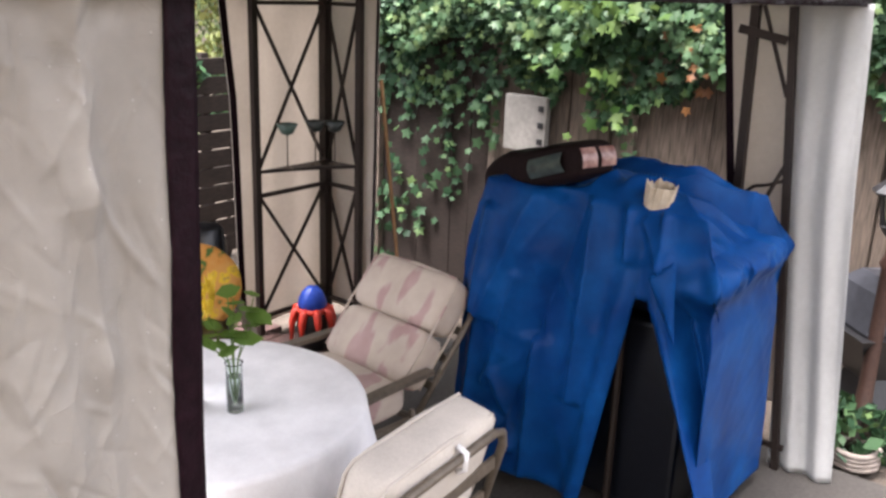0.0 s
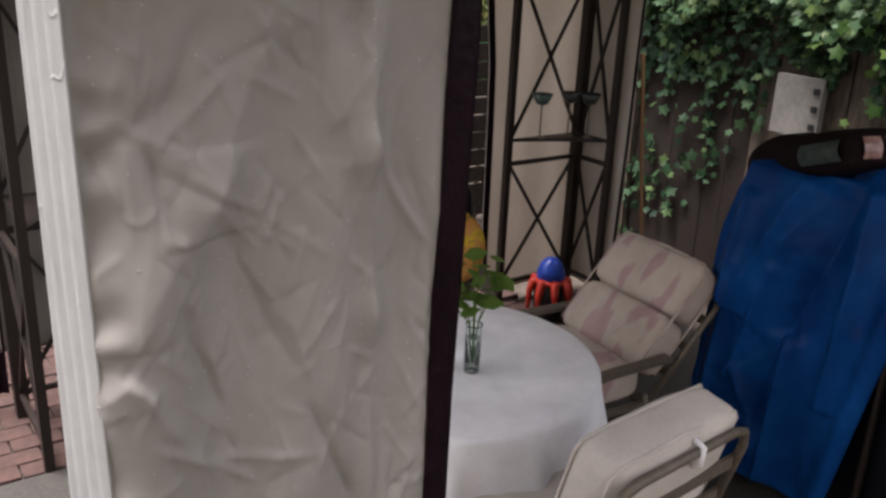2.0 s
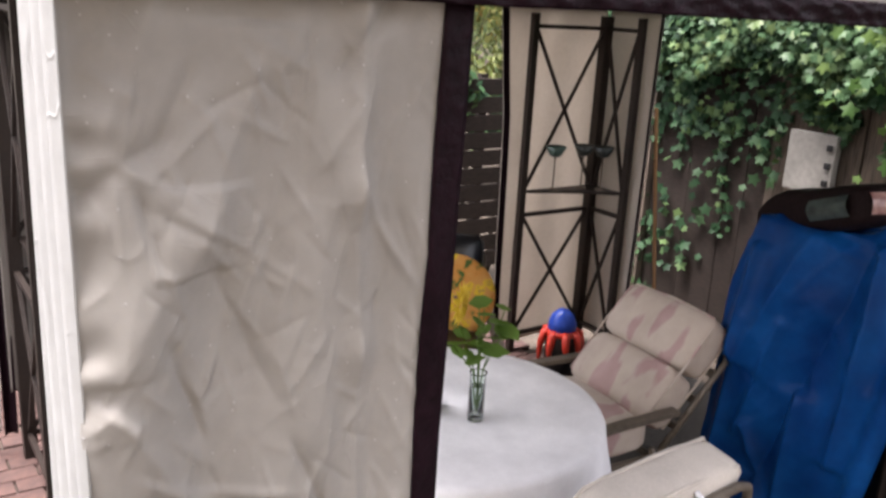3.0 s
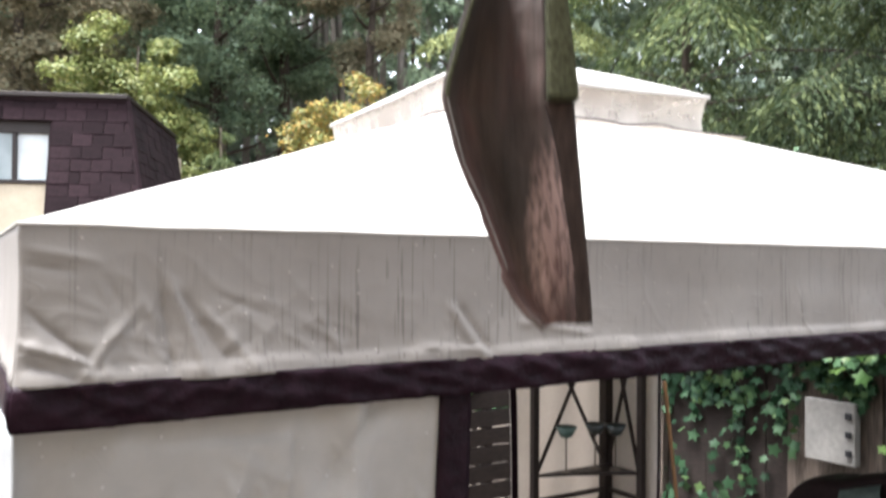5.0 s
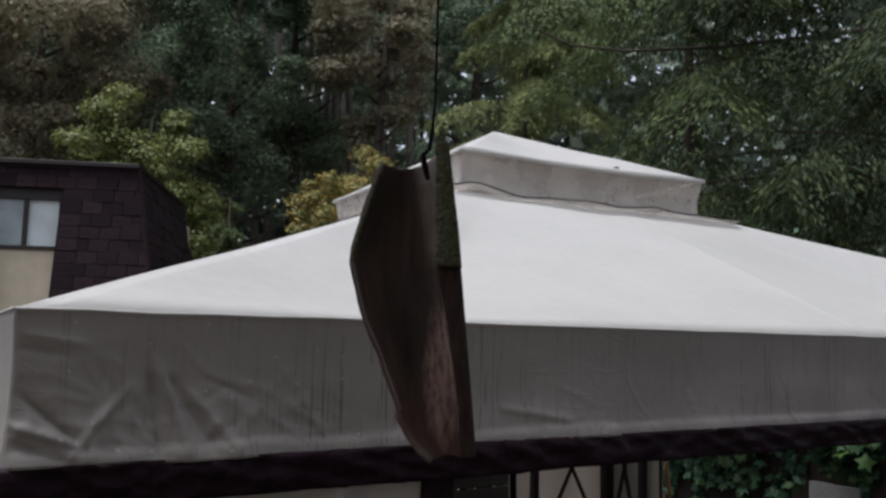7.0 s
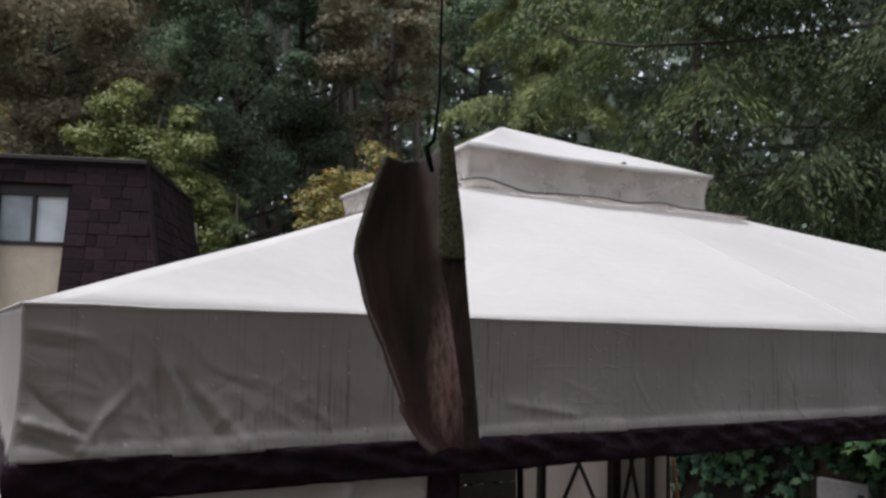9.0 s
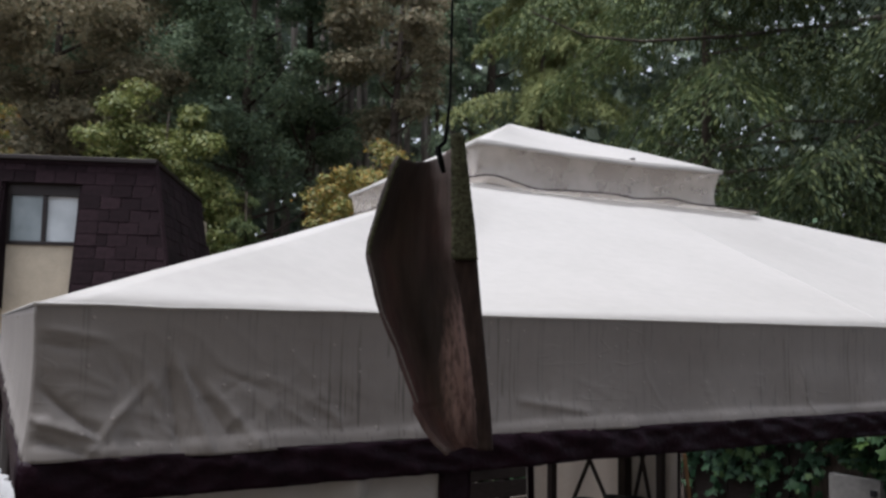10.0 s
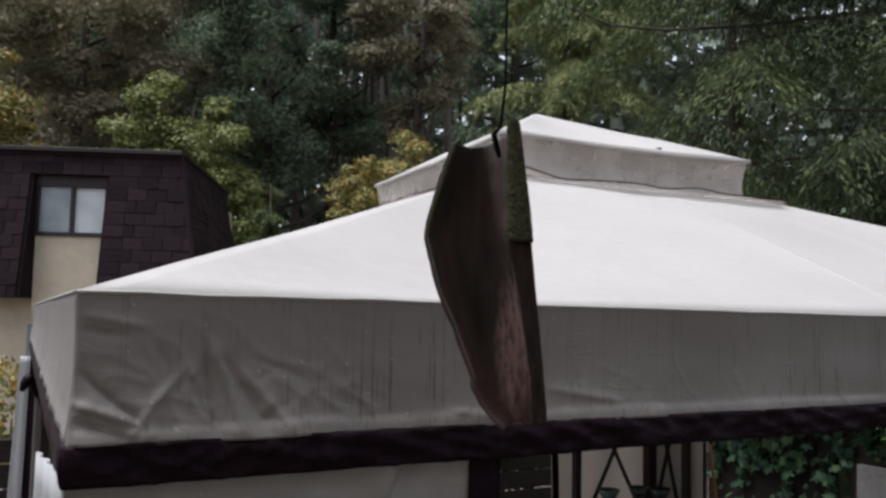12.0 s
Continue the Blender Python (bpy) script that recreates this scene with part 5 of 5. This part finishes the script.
def ivy():
    rng = np.random.default_rng(7)
    n = 84000
    y = rng.uniform(-1.6, 4.5, n)
    z = rng.uniform(0.02, 2.75, n)
    low = np.where(y > 2.75, 0.15 + 0.25 * np.sin(y * 5), np.where(y > 2.2, 0.45 + 0.75 * (2.75 - y) / 0.55, 1.52 + 0.1 * np.sin(y * 9) + 0.05 * np.sin(y * 23)))
    low = np.where((y > 1.32) & (y < 1.62), low - 0.28, low)
    clump = np.array([noise.noise(Vector((a * 2.6, b * 2.6, 0))) for a, b in zip(y, z)])
    dense = np.where(z > 1.75, 1.0, np.where(y > 2.2, 0.05 + 0.12 * (z > 1.3), 0.4))
    high = 2.4 + 0.2 * np.sin(y * 2.1) + 0.12 * np.sin(y * 7)
    keep = (z > low) & (z < high) & (rng.uniform(size=n) < dense * (0.75 + 0.9 * clump))
    y, z = y[keep], z[keep]
    bulge = 0.05 + 0.17 * np.exp(-((z - 1.95) / 0.42) ** 2) * (0.7 + 0.6 * np.array([noise.noise(Vector((a * 1.8, b * 1.8, 3))) for a, b in zip(y, z)]))
    x = FX - 0.03 - bulge * rng.uniform(0.15, 1.0, len(y))
    ivy_leaf_cloud("ivy", "dense glossy green ivy spilling over the fence", np.stack([x, y, z], 1), rng, 0.072, M_IVY)
    # reddened leaves and a few broad pale leaves
    c = np.stack([rng.normal(FX - 0.2, 0.05, 14), rng.normal(1.0, 0.1, 14), rng.normal(1.78, 0.16, 14)], 1)
    red = leaf_material("red_leaf", [(0.0, (0.12, 0.05, 0.02)), (1.0, (0.22, 0.1, 0.03))])
    ivy_leaf_cloud("creeper", "reddened creeper leaves among the ivy", c, rng, 0.06, red)
    c = np.stack([rng.normal(FX - 0.25, 0.05, 18), rng.normal(1.42, 0.14, 18), rng.normal(1.42, 0.14, 18)], 1)
    pale = leaf_material("pale_leaf", [(0.0, (0.045, 0.1, 0.025)), (1.0, (0.11, 0.17, 0.04))])
    ivy_leaf_cloud("creeper", "broad pale green creeper leaves against the boards", c, rng, 0.075, pale)
    # lighter leaves where the sky reaches the top; that light is in their colour
    yy = rng.uniform(0.1, 3.0, 1700)
    c = np.stack([rng.normal(FX - 0.22, 0.04, 1700), yy, 1.78 + 0.14 * np.sin(yy * 6) + np.abs(rng.normal(0, 0.3, 1700))], 1)
    lit_leaf = leaf_material("lit_ivy_leaf", [(0.0, (0.055, 0.11, 0.05)), (0.7, (0.095, 0.17, 0.085)), (1.0, (0.15, 0.21, 0.08))], 0.4, 0.35)
    ivy_leaf_cloud("creeper", "paler ivy leaves along the top, skylight put into their colour", c, rng, 0.058, lit_leaf)
    c = np.stack([rng.normal(FX - 0.3, 0.05, 40), rng.normal(1.55, 0.2, 40), rng.normal(1.95, 0.12, 40)], 1)
    ivy_leaf_cloud("creeper", "light green creeper leaves among the ivy", c, rng, 0.08, pale)


ivy()

board = thing("wall_box", "white square box fixed to the fence", "box", pose(FX - 0.08, 2.015, 1.262))
part("lid", box((-0.035, -0.15, -0.17), (0.02, 0.15, 0.17), 0.006), M_WHITE, board)
for z in (-0.1, 0.0, 0.1):
    part("clip", box((-0.05, -0.135, z - 0.018), (-0.036, -0.1, z + 0.018), 0.004), M_BLACK, board, "dark clip")

back = thing("back_fence", "dark slatted fence behind the gazebo", "fence", pose(0, 4.2, 0), kind="structure")
for z in np.arange(0.1, 1.45, 0.13):
    part("slat", box((-2, -0.012, z), (5.2, 0.012, z + 0.118), 0.004), M_DARKWOOD, back)
for x in np.arange(-1.9, 5.2, 0.55):
    part("slat_post", box((x, 0.014, 0), (x + 0.06, 0.07, 1.55)), M_DARKWOOD, back)


def shrub(label, c, r, n, size, mat, seed, category="shrub"):
    rng = np.random.default_rng(seed)
    d = rng.normal(size=(n, 3))
    d /= np.linalg.norm(d, axis=1)[:, None]
    k = rng.uniform(0.35, 1, n) ** 0.5
    p = np.array(c) + d * k[:, None] * np.array(r)
    lump = np.array([noise.noise(Vector(q) * 1.5) for q in p])
    if r[0] > 0.3:
        p = p[lump > -0.12]
    p[:, 2] = np.maximum(p[:, 2], 0.02)
    s = thing("shrub", label, category, Matrix.Translation((c[0], c[1], 0)))
    leaves("foliage", p - np.array([c[0], c[1], 0]), rng, size, mat, s, "", 0.6)
    for k in range(5):
        q = (r[0] * 0.5 * math.cos(k * 1.3), r[1] * 0.5 * math.sin(k * 1.3), c[2])
        part("stem", tube([(0, 0, -0.03), (q[0] * 0.4, q[1] * 0.4, q[2] * 0.5), q], [0.02, 0.015, 0.006], 6), M_BARK, s)


shrub("dense green hedge behind the back fence", (3.9, 4.4, 1.45), (1.9, 0.28, 0.38), 6500, 0.085, M_IVY, 3)
shrub("yellowing shrub behind the hedge", (5.4, 6.8, 1.7), (1.3, 0.8, 0.9), 6000, 0.1, M_YELLOW, 4)
shrub("orange-leaved shrub behind the hedge", (5.6, 7.5, 2.2), (1.1, 0.7, 0.7), 3000, 0.1, M_ORANGE, 5)
shrub("orange-leaved shrub beyond the gazebo corner", (0.5, 7.3, 1.25), (0.42, 0.4, 0.55), 1500, 0.07, M_ORANGE, 8)
shrub("low green garden plants by the lamp post", (3.95, -0.12, 0.1), (0.2, 0.25, 0.17), 420, 0.08, M_IVY, 6, "plants")


def post_lantern(x, y):
    t = thing("garden_lamp", "black lantern on a dark brown garden lamp post", "lamp", pose(x, y, 0))
    part("post", lathe([(0.09, 0), (0.08, 0.05), (0.045, 0.09), (0.035, 0.35), (0.032, 0.9), (0.045, 0.93), (0.028, 0.96), (0.022, 1.05)], 16), two_scale("brown_iron", (0.03, 0.014, 0.01), (0.06, 0.03, 0.022), 60, 6, 0.5, 0.2, 0.002), t, "dark brown post", True)
    part("cage_foot", lathe([(0.022, 1.04), (0.05, 1.06), (0.075, 1.10), (0.07, 1.105)], 8), M_BLACK, t)
    part("pane", lathe([(0.06, 1.105), (0.085, 1.24), (0.08, 1.24), (0.056, 1.108)], 8), M_GLASS, t)
    for k in range(8):
        a = 2 * math.pi * k / 8
        part("cage_bar", bar((0.066 * math.cos(a), 0.066 * math.sin(a), 1.1), (0.09 * math.cos(a), 0.09 * math.sin(a), 1.25), 0.008), M_BLACK, t)
    part("hood", lathe([(0.125, 1.245), (0.13, 1.255), (0.09, 1.29), (0.045, 1.34), (0.02, 1.36), (0.014, 1.4), (0.001, 1.41)], 8), M_BLACK, t)


post_lantern(4.0, -0.175)
bin_cover = thing("covered_bin", "dark grey covered planter with a flared lid beside the fence", "planter", pose(4.24, -0.14, -0.1))
part("lid", lathe([(0.26, 0.66), (0.27, 0.68), (0.2, 0.86), (0.12, 0.92), (0.001, 0.93)], 4), two_scale("slate_plastic", (0.02, 0.021, 0.026), (0.04, 0.042, 0.05), 30, 5, 0.3, 0.1), bin_cover, "dark grey lid")
part("body", lathe([(0.2, 0), (0.2, 0.25), (0.12, 0.4), (0.32, 0.66), (0.1, 0.67)], 4), M_BLACK, bin_cover)
hose = thing("garden_hose", "coiled pale garden hose on the ground", "hose", pose(3.86, -0.2, -0.02))
part("coil", tube([((0.1 + 0.006 * math.sin(k * 0.7)) * math.cos(k * 0.35), (0.1 + 0.006 * math.cos(k)) * math.sin(k * 0.35), 0.02 + 0.0012 * k) for k in range(72)], 0.014, 7), M_PAVER, hose, "pale rubber hose", True)


# ---- the neighbouring house with a shingled mansard ----
def neighbour():
    h = thing("house", "two-storey house with dark shingled mansard roof and cream wall panels", "house", pose(0.777, 13.62, 0, 0, 0, -26))
    u0, u1, dp = -9.0, 2.47, 5.0
    zt, zb, run = 4.66, 2.35, 0.42
    part("wall", box((u0 + 0.1, run + 0.25, 0), (u1 + run - 0.35, dp, zt - 0.4)), M_STUCCO, h, "cream stucco wall")
    part("roof_deck", box((u0, run - 0.05, zt - 0.08), (u1, dp - 0.5, zt - 0.01)), M_SHINGLE, h)
    part("roof_cap", box((u0, run - 0.1, zt - 0.03), (u1 + 0.03, run + 0.04, zt + 0.04), 0.01), M_STEEL, h, "dark metal roof edge")
    part("roof_cap", box((u1 - 0.06, run + 0.045, zt - 0.03), (u1 + 0.04, dp - 0.5, zt + 0.04), 0.01), M_STEEL, h, "dark metal roof edge")
    rows, cw = 12, 0.3
    rng = random.Random(2)
    meshes = []
    for k in range(3):
        bm = box((0, -0.012, 0), (cw - 0.006, 0.012, (zt - zb) / rows + 0.05), 0.003)
        me = bpy.data.meshes.new("shingle")
        bm.to_mesh(me)
        bm.free()
        me.materials.append(M_SHINGLE)
        meshes.append(me)
    dz = (zt - zb) / rows
    slope = math.degrees(math.atan2(run, zt - zb))
    windows = ((0.28, 1.36),)
    # shingle courses, front and right side
    for r in range(rows):
        z = zb + r * dz
        off = run * r / rows
        x = -3.2 - (cw / 2 if r % 2 else 0)
        runs = [(x, 0.23), (1.41, u1 + run - off)] if z < 4.12 else [(x, u1 + run - off)]
        for x0, end in runs:
            x = x0
            while x < end - 0.02:
                w = min(cw, end - x)
                ob = new("shingle", meshes[rng.randrange(3)])
                ob.parent = h
                ob.location = (x, off + rng.uniform(-0.004, 0.004), z)
                ob.rotation_euler = (radians(-slope - 1.5), 0, 0)
                ob.scale = (w / cw, 1, 1)
                x += w if w < cw or x > x0 else cw * (0.5 if r % 2 and x0 > 0 else 1)
        yy = off + 0.02
        while yy < dp - off - 0.3:
            ob = new("shingle", meshes[rng.randrange(3)])
            ob.parent = h
            ob.location = (u1 + run - off + rng.uniform(-0.004, 0.004), yy, z)
            ob.rotation_euler = (radians(-slope - 1.5), 0, radians(90))
            yy += cw
    part("hip_cap", bar((u1 + run, -0.01, zb), (u1 + 0.01, run - 0.01, zt), 0.06, 0.03), M_SHINGLE, h)
    for a, b in windows:
        part("window_panel", box((a, run + 0.1, 2.07), (b, run + 0.24, 3.36)), M_STUCCO, h, "cream panel below the window")
        w = part("window", box((a - 0.02, run + 0.06, 3.33), (b + 0.02, run + 0.2, 3.39), 0.005), M_STEEL, h, "dark framed sliding window")
        part("frame", box((a - 0.02, run + 0.06, 4.1), (b + 0.02, run + 0.2, 4.29), 0.005), M_STEEL, w)
        for x in (a - 0.02, (a + b) / 2 - 0.03, b - 0.05):
            part("frame", box((x, run + 0.07, 3.39), (x + 0.06, run + 0.2, 4.1), 0.004), M_STEEL, w)
        part("pane", box((a + 0.04, run + 0.12, 3.39), ((a + b) / 2 - 0.03, run + 0.13, 4.1)), M_PANE, w, "dark reflecting pane")
        part("pane", box(((a + b) / 2 + 0.03, run + 0.14, 3.39), (b - 0.05, run + 0.15, 4.1)), M_BLIND, w, "pane with pale blind behind")
        for s, x in ((0, a - 0.06), (1, b + 0.01)):
            bm = bmesh.new()
            prof = [(0.03, zb), (run * (4.26 - zb) / (zt - zb) + 0.03, 4.26), (run + 0.2, 4.26), (run + 0.2, zb)]
            ends = [[bm.verts.new((x + dx, *p)) for p in prof] for dx in (0, 0.05)]
            bm.faces.new(ends[0])
            bm.faces.new(ends[1][::-1])
            for j in range(4):
                bm.faces.new((ends[0][j], ends[0][(j + 1) % 4], ends[1][(j + 1) % 4], ends[1][j]))
            bmesh.ops.recalc_face_normals(bm, faces=bm.faces)
            part("cheek", bm, M_SHINGLE, h)
    part("lower_window", box((0.2, run + 0.2, 0.9), (1.5, run + 0.26, 1.95)), M_PANE, h, "dark lower window")


neighbour()


# ---- trees ----
def limbs(tree, rng, height, r0, start, reach, n, mat=None):
    part("trunk", tube([(0, 0, -0.1), (rng.uniform(-0.15, 0.15), rng.uniform(-0.15, 0.15), height * 0.45), (rng.uniform(-0.3, 0.3), rng.uniform(-0.3, 0.3), height * 0.97)], [r0, r0 * 0.7, r0 * 0.12], 10), mat or M_BARK, tree, "", True)
    for k in range(n):
        z = height * (start + (0.92 - start) * k / n)
        a = rng.uniform(0, 2 * math.pi)
        ln = reach * rng.uniform(0.6, 1.0) * (1.1 - 0.7 * (z / height))
        p = Vector((0, 0, z))
        q = p + Vector((math.cos(a), math.sin(a), 0.35)) * ln * 0.5
        e = p + Vector((math.cos(a), math.sin(a), 0.5)) * ln
        part("limb", tube([p, q, e], [r0 * 0.28, r0 * 0.17, r0 * 0.05], 6), mat or M_BARK, tree, "", True)


def broadleaf(label, x, y, height, radii, base, n, size, mat, seed, clumps=70, flat=0.6):
    """A leafy tree: clumps of leaves round the ends of its limbs, with gaps between."""
    r = random.Random(seed)
    rng = np.random.default_rng(seed)
    z0 = 0.12 * max(0, y - 17)
    t = thing("tree", label, "tree", pose(x, y, z0))
    limbs(t, r, height * 0.92, 0.05 + height * 0.012, base / height, radii[0], 14)
    mid = np.array([0, 0, (base + height) / 2])
    d = rng.normal(size=(clumps, 3))
    d /= np.linalg.norm(d, axis=1)[:, None]
    cc = mid + d * (rng.uniform(0.25, 1.0, clumps) ** 0.6)[:, None] * np.array([*radii, (height - base) / 2])
    which = rng.integers(0, clumps, n)
    cr = rng.uniform(0.35, 0.8, clumps) * radii[0] * 0.42
    d = rng.normal(size=(n, 3))
    d /= np.linalg.norm(d, axis=1)[:, None]
    d[:, 2] = np.where(rng.uniform(size=n) < 0.6, np.abs(d[:, 2]), d[:, 2])
    p = cc[which] + d * (cr[which] * rng.uniform(0.45, 1.25, n))[:, None] * np.array([1.0, 1.0, flat])
    p += 0.12 * cr[which][:, None] * rng.normal(size=(n, 3))
    leaves("crown", p, rng, size, mat, t, "", 0.6, faces=d + np.array([0, 0, 0.7]))


def conifer(label, x, y, height, radius, base, n, size, mat, seed, droop=1.2, aspect=0.25):
    """A conifer: drooping boughs in whorls, hung with narrow sprays."""
    r = random.Random(seed)
    rng = np.random.default_rng(seed)
    z0 = 0.12 * max(0, y - 17)
    t = thing("conifer", label, "tree", pose(x, y, z0))
    part("trunk", tube([(0, 0, -0.1), (0.05, 0, height * 0.5), (0, 0, height)], [0.03 + height * 0.004, 0.02 + height * 0.002, 0.01], 10), M_BARK, t, "", True)
    nb = int(height * 5.5)
    z = base + (height - base) * rng.uniform(0, 1, nb) ** 0.9
    az = rng.uniform(0, 2 * math.pi, nb)
    ln = radius * (1.02 - (z - base) / (height - base)) * rng.uniform(0.65, 1.1, nb) + 0.2
    per = max(4, n // nb)
    pts, dirs = [], []
    for k in range(nb):
        d = np.array([math.cos(az[k]), math.sin(az[k]), 0.0])
        s = np.array([-d[1], d[0], 0.0])
        root = np.array([0, 0, z[k]])

        def at(f):
            return root + d * ln[k] * f + np.array([0, 0, ln[k] * (0.15 * f - 0.42 * f * f)])
        part("limb", tube([at(0), at(0.5), at(1.0)], [0.006 + ln[k] * 0.005, 0.004 + ln[k] * 0.003, 0.002], 5), M_BARK, t, "", True)
        m = int(per * (0.3 + ln[k] / radius))
        # feathery side sprays: leaves in rows along drooping branchlets
        rows = max(4, m // 11)
        f = rng.uniform(0.04, 1.0, rows)
        sgn = np.where(np.arange(rows) % 2, 1.0, -1.0)
        way = d[None] * 0.55 + s[None] * (sgn * rng.uniform(0.5, 1.1, rows))[:, None]
        way[:, 2] -= rng.uniform(0.25, 0.9, rows)
        way /= np.linalg.norm(way, axis=1)[:, None]
        blen = ln[k] * (0.42 - 0.27 * f) * rng.uniform(0.6, 1.2, rows) + 0.1
        which = rng.integers(0, rows, m)
        t01 = rng.uniform(0, 1, m)
        q = root[None] + d[None] * (ln[k] * f[which])[:, None]
        q[:, 2] += ln[k] * (0.15 * f[which] - 0.42 * f[which] ** 2)
        q += way[which] * (blen[which] * t01)[:, None]
        q[:, 2] -= 0.35 * blen[which] * t01 ** 2
        q += rng.normal(0, 0.03, (m, 3))
        pts.append(q)
        dirs.append(way[which])
    leaves("crown", np.concatenate(pts), rng, size, mat, t, "", aspect, droop * 0.4, np.concatenate(dirs), lift=2.2)


def at_bearing(deg, dist):
    return -0.106 + dist * math.sin(radians(deg + 1.9)), -0.85 + dist * math.cos(radians(deg + 1.9))


TREES = (
    ("browning broadleaf tree behind the house", 5.6, 26, 15.5, (3.2, 3.0), 4.0, 60000, 0.135, M_BROWN, 21),
    ("yellow-orange tree at the edge of the wood", -1.0, 21, 8.6, (1.7, 1.6), 2.0, 20700, 0.1, M_ORANGE, 22),
    ("yellow-green tree behind the house", 11.4, 21, 8.3, (1.65, 1.6), 2.5, 34500, 0.093, M_YELLOW, 23),
    ("yellow-green young tree beside the house", 14.2, 20, 5.4, (1.2, 1.1), 1.5, 13799, 0.087, M_YELLOW, 30),
    ("dark green tree in the wood", 12.0, 32, 20, (4.0, 4.0), 6.0, 55199, 0.14, M_GREEN, 24),
    ("dark green tree in the wood", 17.0, 27, 17, (3.2, 3.0), 4.0, 59799, 0.12, M_GREEN, 25),
    ("dark green tree in the wood", 21.0, 29, 18, (3.0, 3.0), 5.0, 50599, 0.13, M_GREEN, 26),
    ("browning tree with a bare trunk in the wood", 26.5, 25, 15, (1.9, 1.8), 7.0, 26000, 0.125, M_BROWN, 27),
    ("orange autumn tree behind the gazebo", 24.9, 17, 6.6, (1.08, 1.05), 1.7, 17000, 0.08, M_ORANGE, 28),
    ("dark green tree in the wood", 33.0, 34, 22, (3.5, 3.5), 9.0, 27599, 0.161, M_GREEN, 29),
    ("dark green tree in the wood", 3.0, 34, 22, (4.5, 4.5), 5.0, 46000, 0.174, M_GREEN, 31),
)
for label, deg, dist, height, radii, base, n, size, mat, seed in TREES:
    x, y = at_bearing(deg, dist)
    broadleaf(label, x, y, height - 0.037 * dist, radii, base, n, size, mat, seed)
CONIFERS = (
    ("large cedar with drooping green sprays", 47.0, 12.0, 15, 4.9, 1.5, 210000, 0.088, M_CEDAR, 41),
    ("large cedar with drooping green sprays", 60.0, 11.0, 14, 4.6, 1.2, 150000, 0.092, M_CEDARDARK, 42),
    ("tall dark conifer in the wood", 36.5, 20.0, 17, 3.4, 2.5, 170000, 0.115, M_CEDARPALE, 43),
    ("tall dark conifer in the wood", 29.5, 33.0, 22, 3.0, 6.0, 27599, 0.165, M_GREEN, 44),
    ("small dark conifer behind the house", 17.2, 19.0, 5.0, 0.9, 0.8, 16000, 0.08, M_CEDAR, 45),
    ("tall dark conifer in the wood", 8.8, 36.0, 24, 4.0, 4.0, 46000, 0.187, M_GREEN, 46),
)
for label, deg, dist, height, radius, base, n, size, mat, seed in CONIFERS:
    x, y = at_bearing(deg, dist)
    conifer(label, x, y, height, radius, base, n, size, mat, seed)


def far_woods():
    """Uncountable woods on the rising ground beyond."""
    rng = np.random.default_rng(77)
    n = 130000
    a = np.radians(rng.uniform(-25, 95, n))
    r = rng.uniform(38, 52, n)
    h = 25 + 5 * np.sin(a * 23) + 3 * np.sin(a * 61 + 1)
    z = rng.uniform(0, 1, n) ** 1.15 * h
    p = np.stack([r * np.sin(a), r * np.cos(a), 2 + z], 1)
    lump = np.array([noise.noise(Vector(q) * 0.28) for q in p])
    p = p[lump > -0.16 - 0.3 * (1 - z / h)]
    ob = leaves("far_woods", p, rng, 0.75, M_FAR_HAZE, None, "dense dark woods on the slope beyond the garden", 0.7)
    tagged(ob, "", "woods", kind="stuff")
    bm = bmesh.new()
    for k in range(26):
        b, d = radians(rng.uniform(17, 35)), rng.uniform(30, 37)
        x, y = d * math.sin(b), d * math.cos(b)
        tube([(x, y, 0), (x + rng.normal(0, 0.4), y, 12), (x + rng.normal(0, 0.6), y, 24)], [0.16, 0.12, 0.05], 6, bm)
    ob = mesh_object("far_trunks", bm, two_scale("pale_bark", (0.1, 0.085, 0.07), (0.2, 0.175, 0.15), 6, 1, 0.95, 0.5, 0.04, 0, (3, 3, 0.5)), True)
    tagged(ob, "tall bare trunks in the dark wood", "trunks", kind="stuff")


far_woods()

# bare branches that cross in front of the cedars
branch = thing("branch", "long thin bare branch reaching out from a cedar", "branch", pose(0, 0, 0))
part("twig", tube([(5.2, 6.0, 5.41), (5.9, 6.0, 5.3), (6.77, 6.0, 5.41), (8.2, 6.0, 5.75), (9.9, 6.0, 6.22), (12.2, 6.0, 6.9)], [0.008, 0.012, 0.016, 0.022, 0.03, 0.045], 6), M_BARK, branch, "", True)
branch = thing("branch", "long thin bare branch reaching out from a cedar", "branch", pose(0, 0, 0))
part("twig", tube([(7.0, 6.0, 4.3), (7.8, 6.0, 4.285), (8.7, 6.0, 4.5), (9.9, 6.0, 4.73)], [0.006, 0.009, 0.013, 0.02], 6), M_BARK, branch, "", True)

# ---- brick paving behind the slab ----
paving = thing("brick_paving", "dark red brick paving behind a concrete slab", "paving", pose(0, 0, 0), kind="structure")
bricks = []
for k in range(3):
    bm = box((-0.098, -0.048, -0.05), (0.098, 0.048, 0.008 + 0.002 * k), 0.004)
    me = bpy.data.meshes.new("brick")
    bm.to_mesh(me)
    bm.free()
    me.materials.append(M_BRICK)
    bricks.append(me)
rb = random.Random(9)
for j in range(12):
    for i in range(20):
        ob = new("brick", bricks[rb.randrange(3)])
        ob.parent = paving
        ob.location = (-0.9 + i * 0.204 + (0.1 if j % 2 else 0), 2.48 + j * 0.104, rb.uniform(-0.003, 0.003))
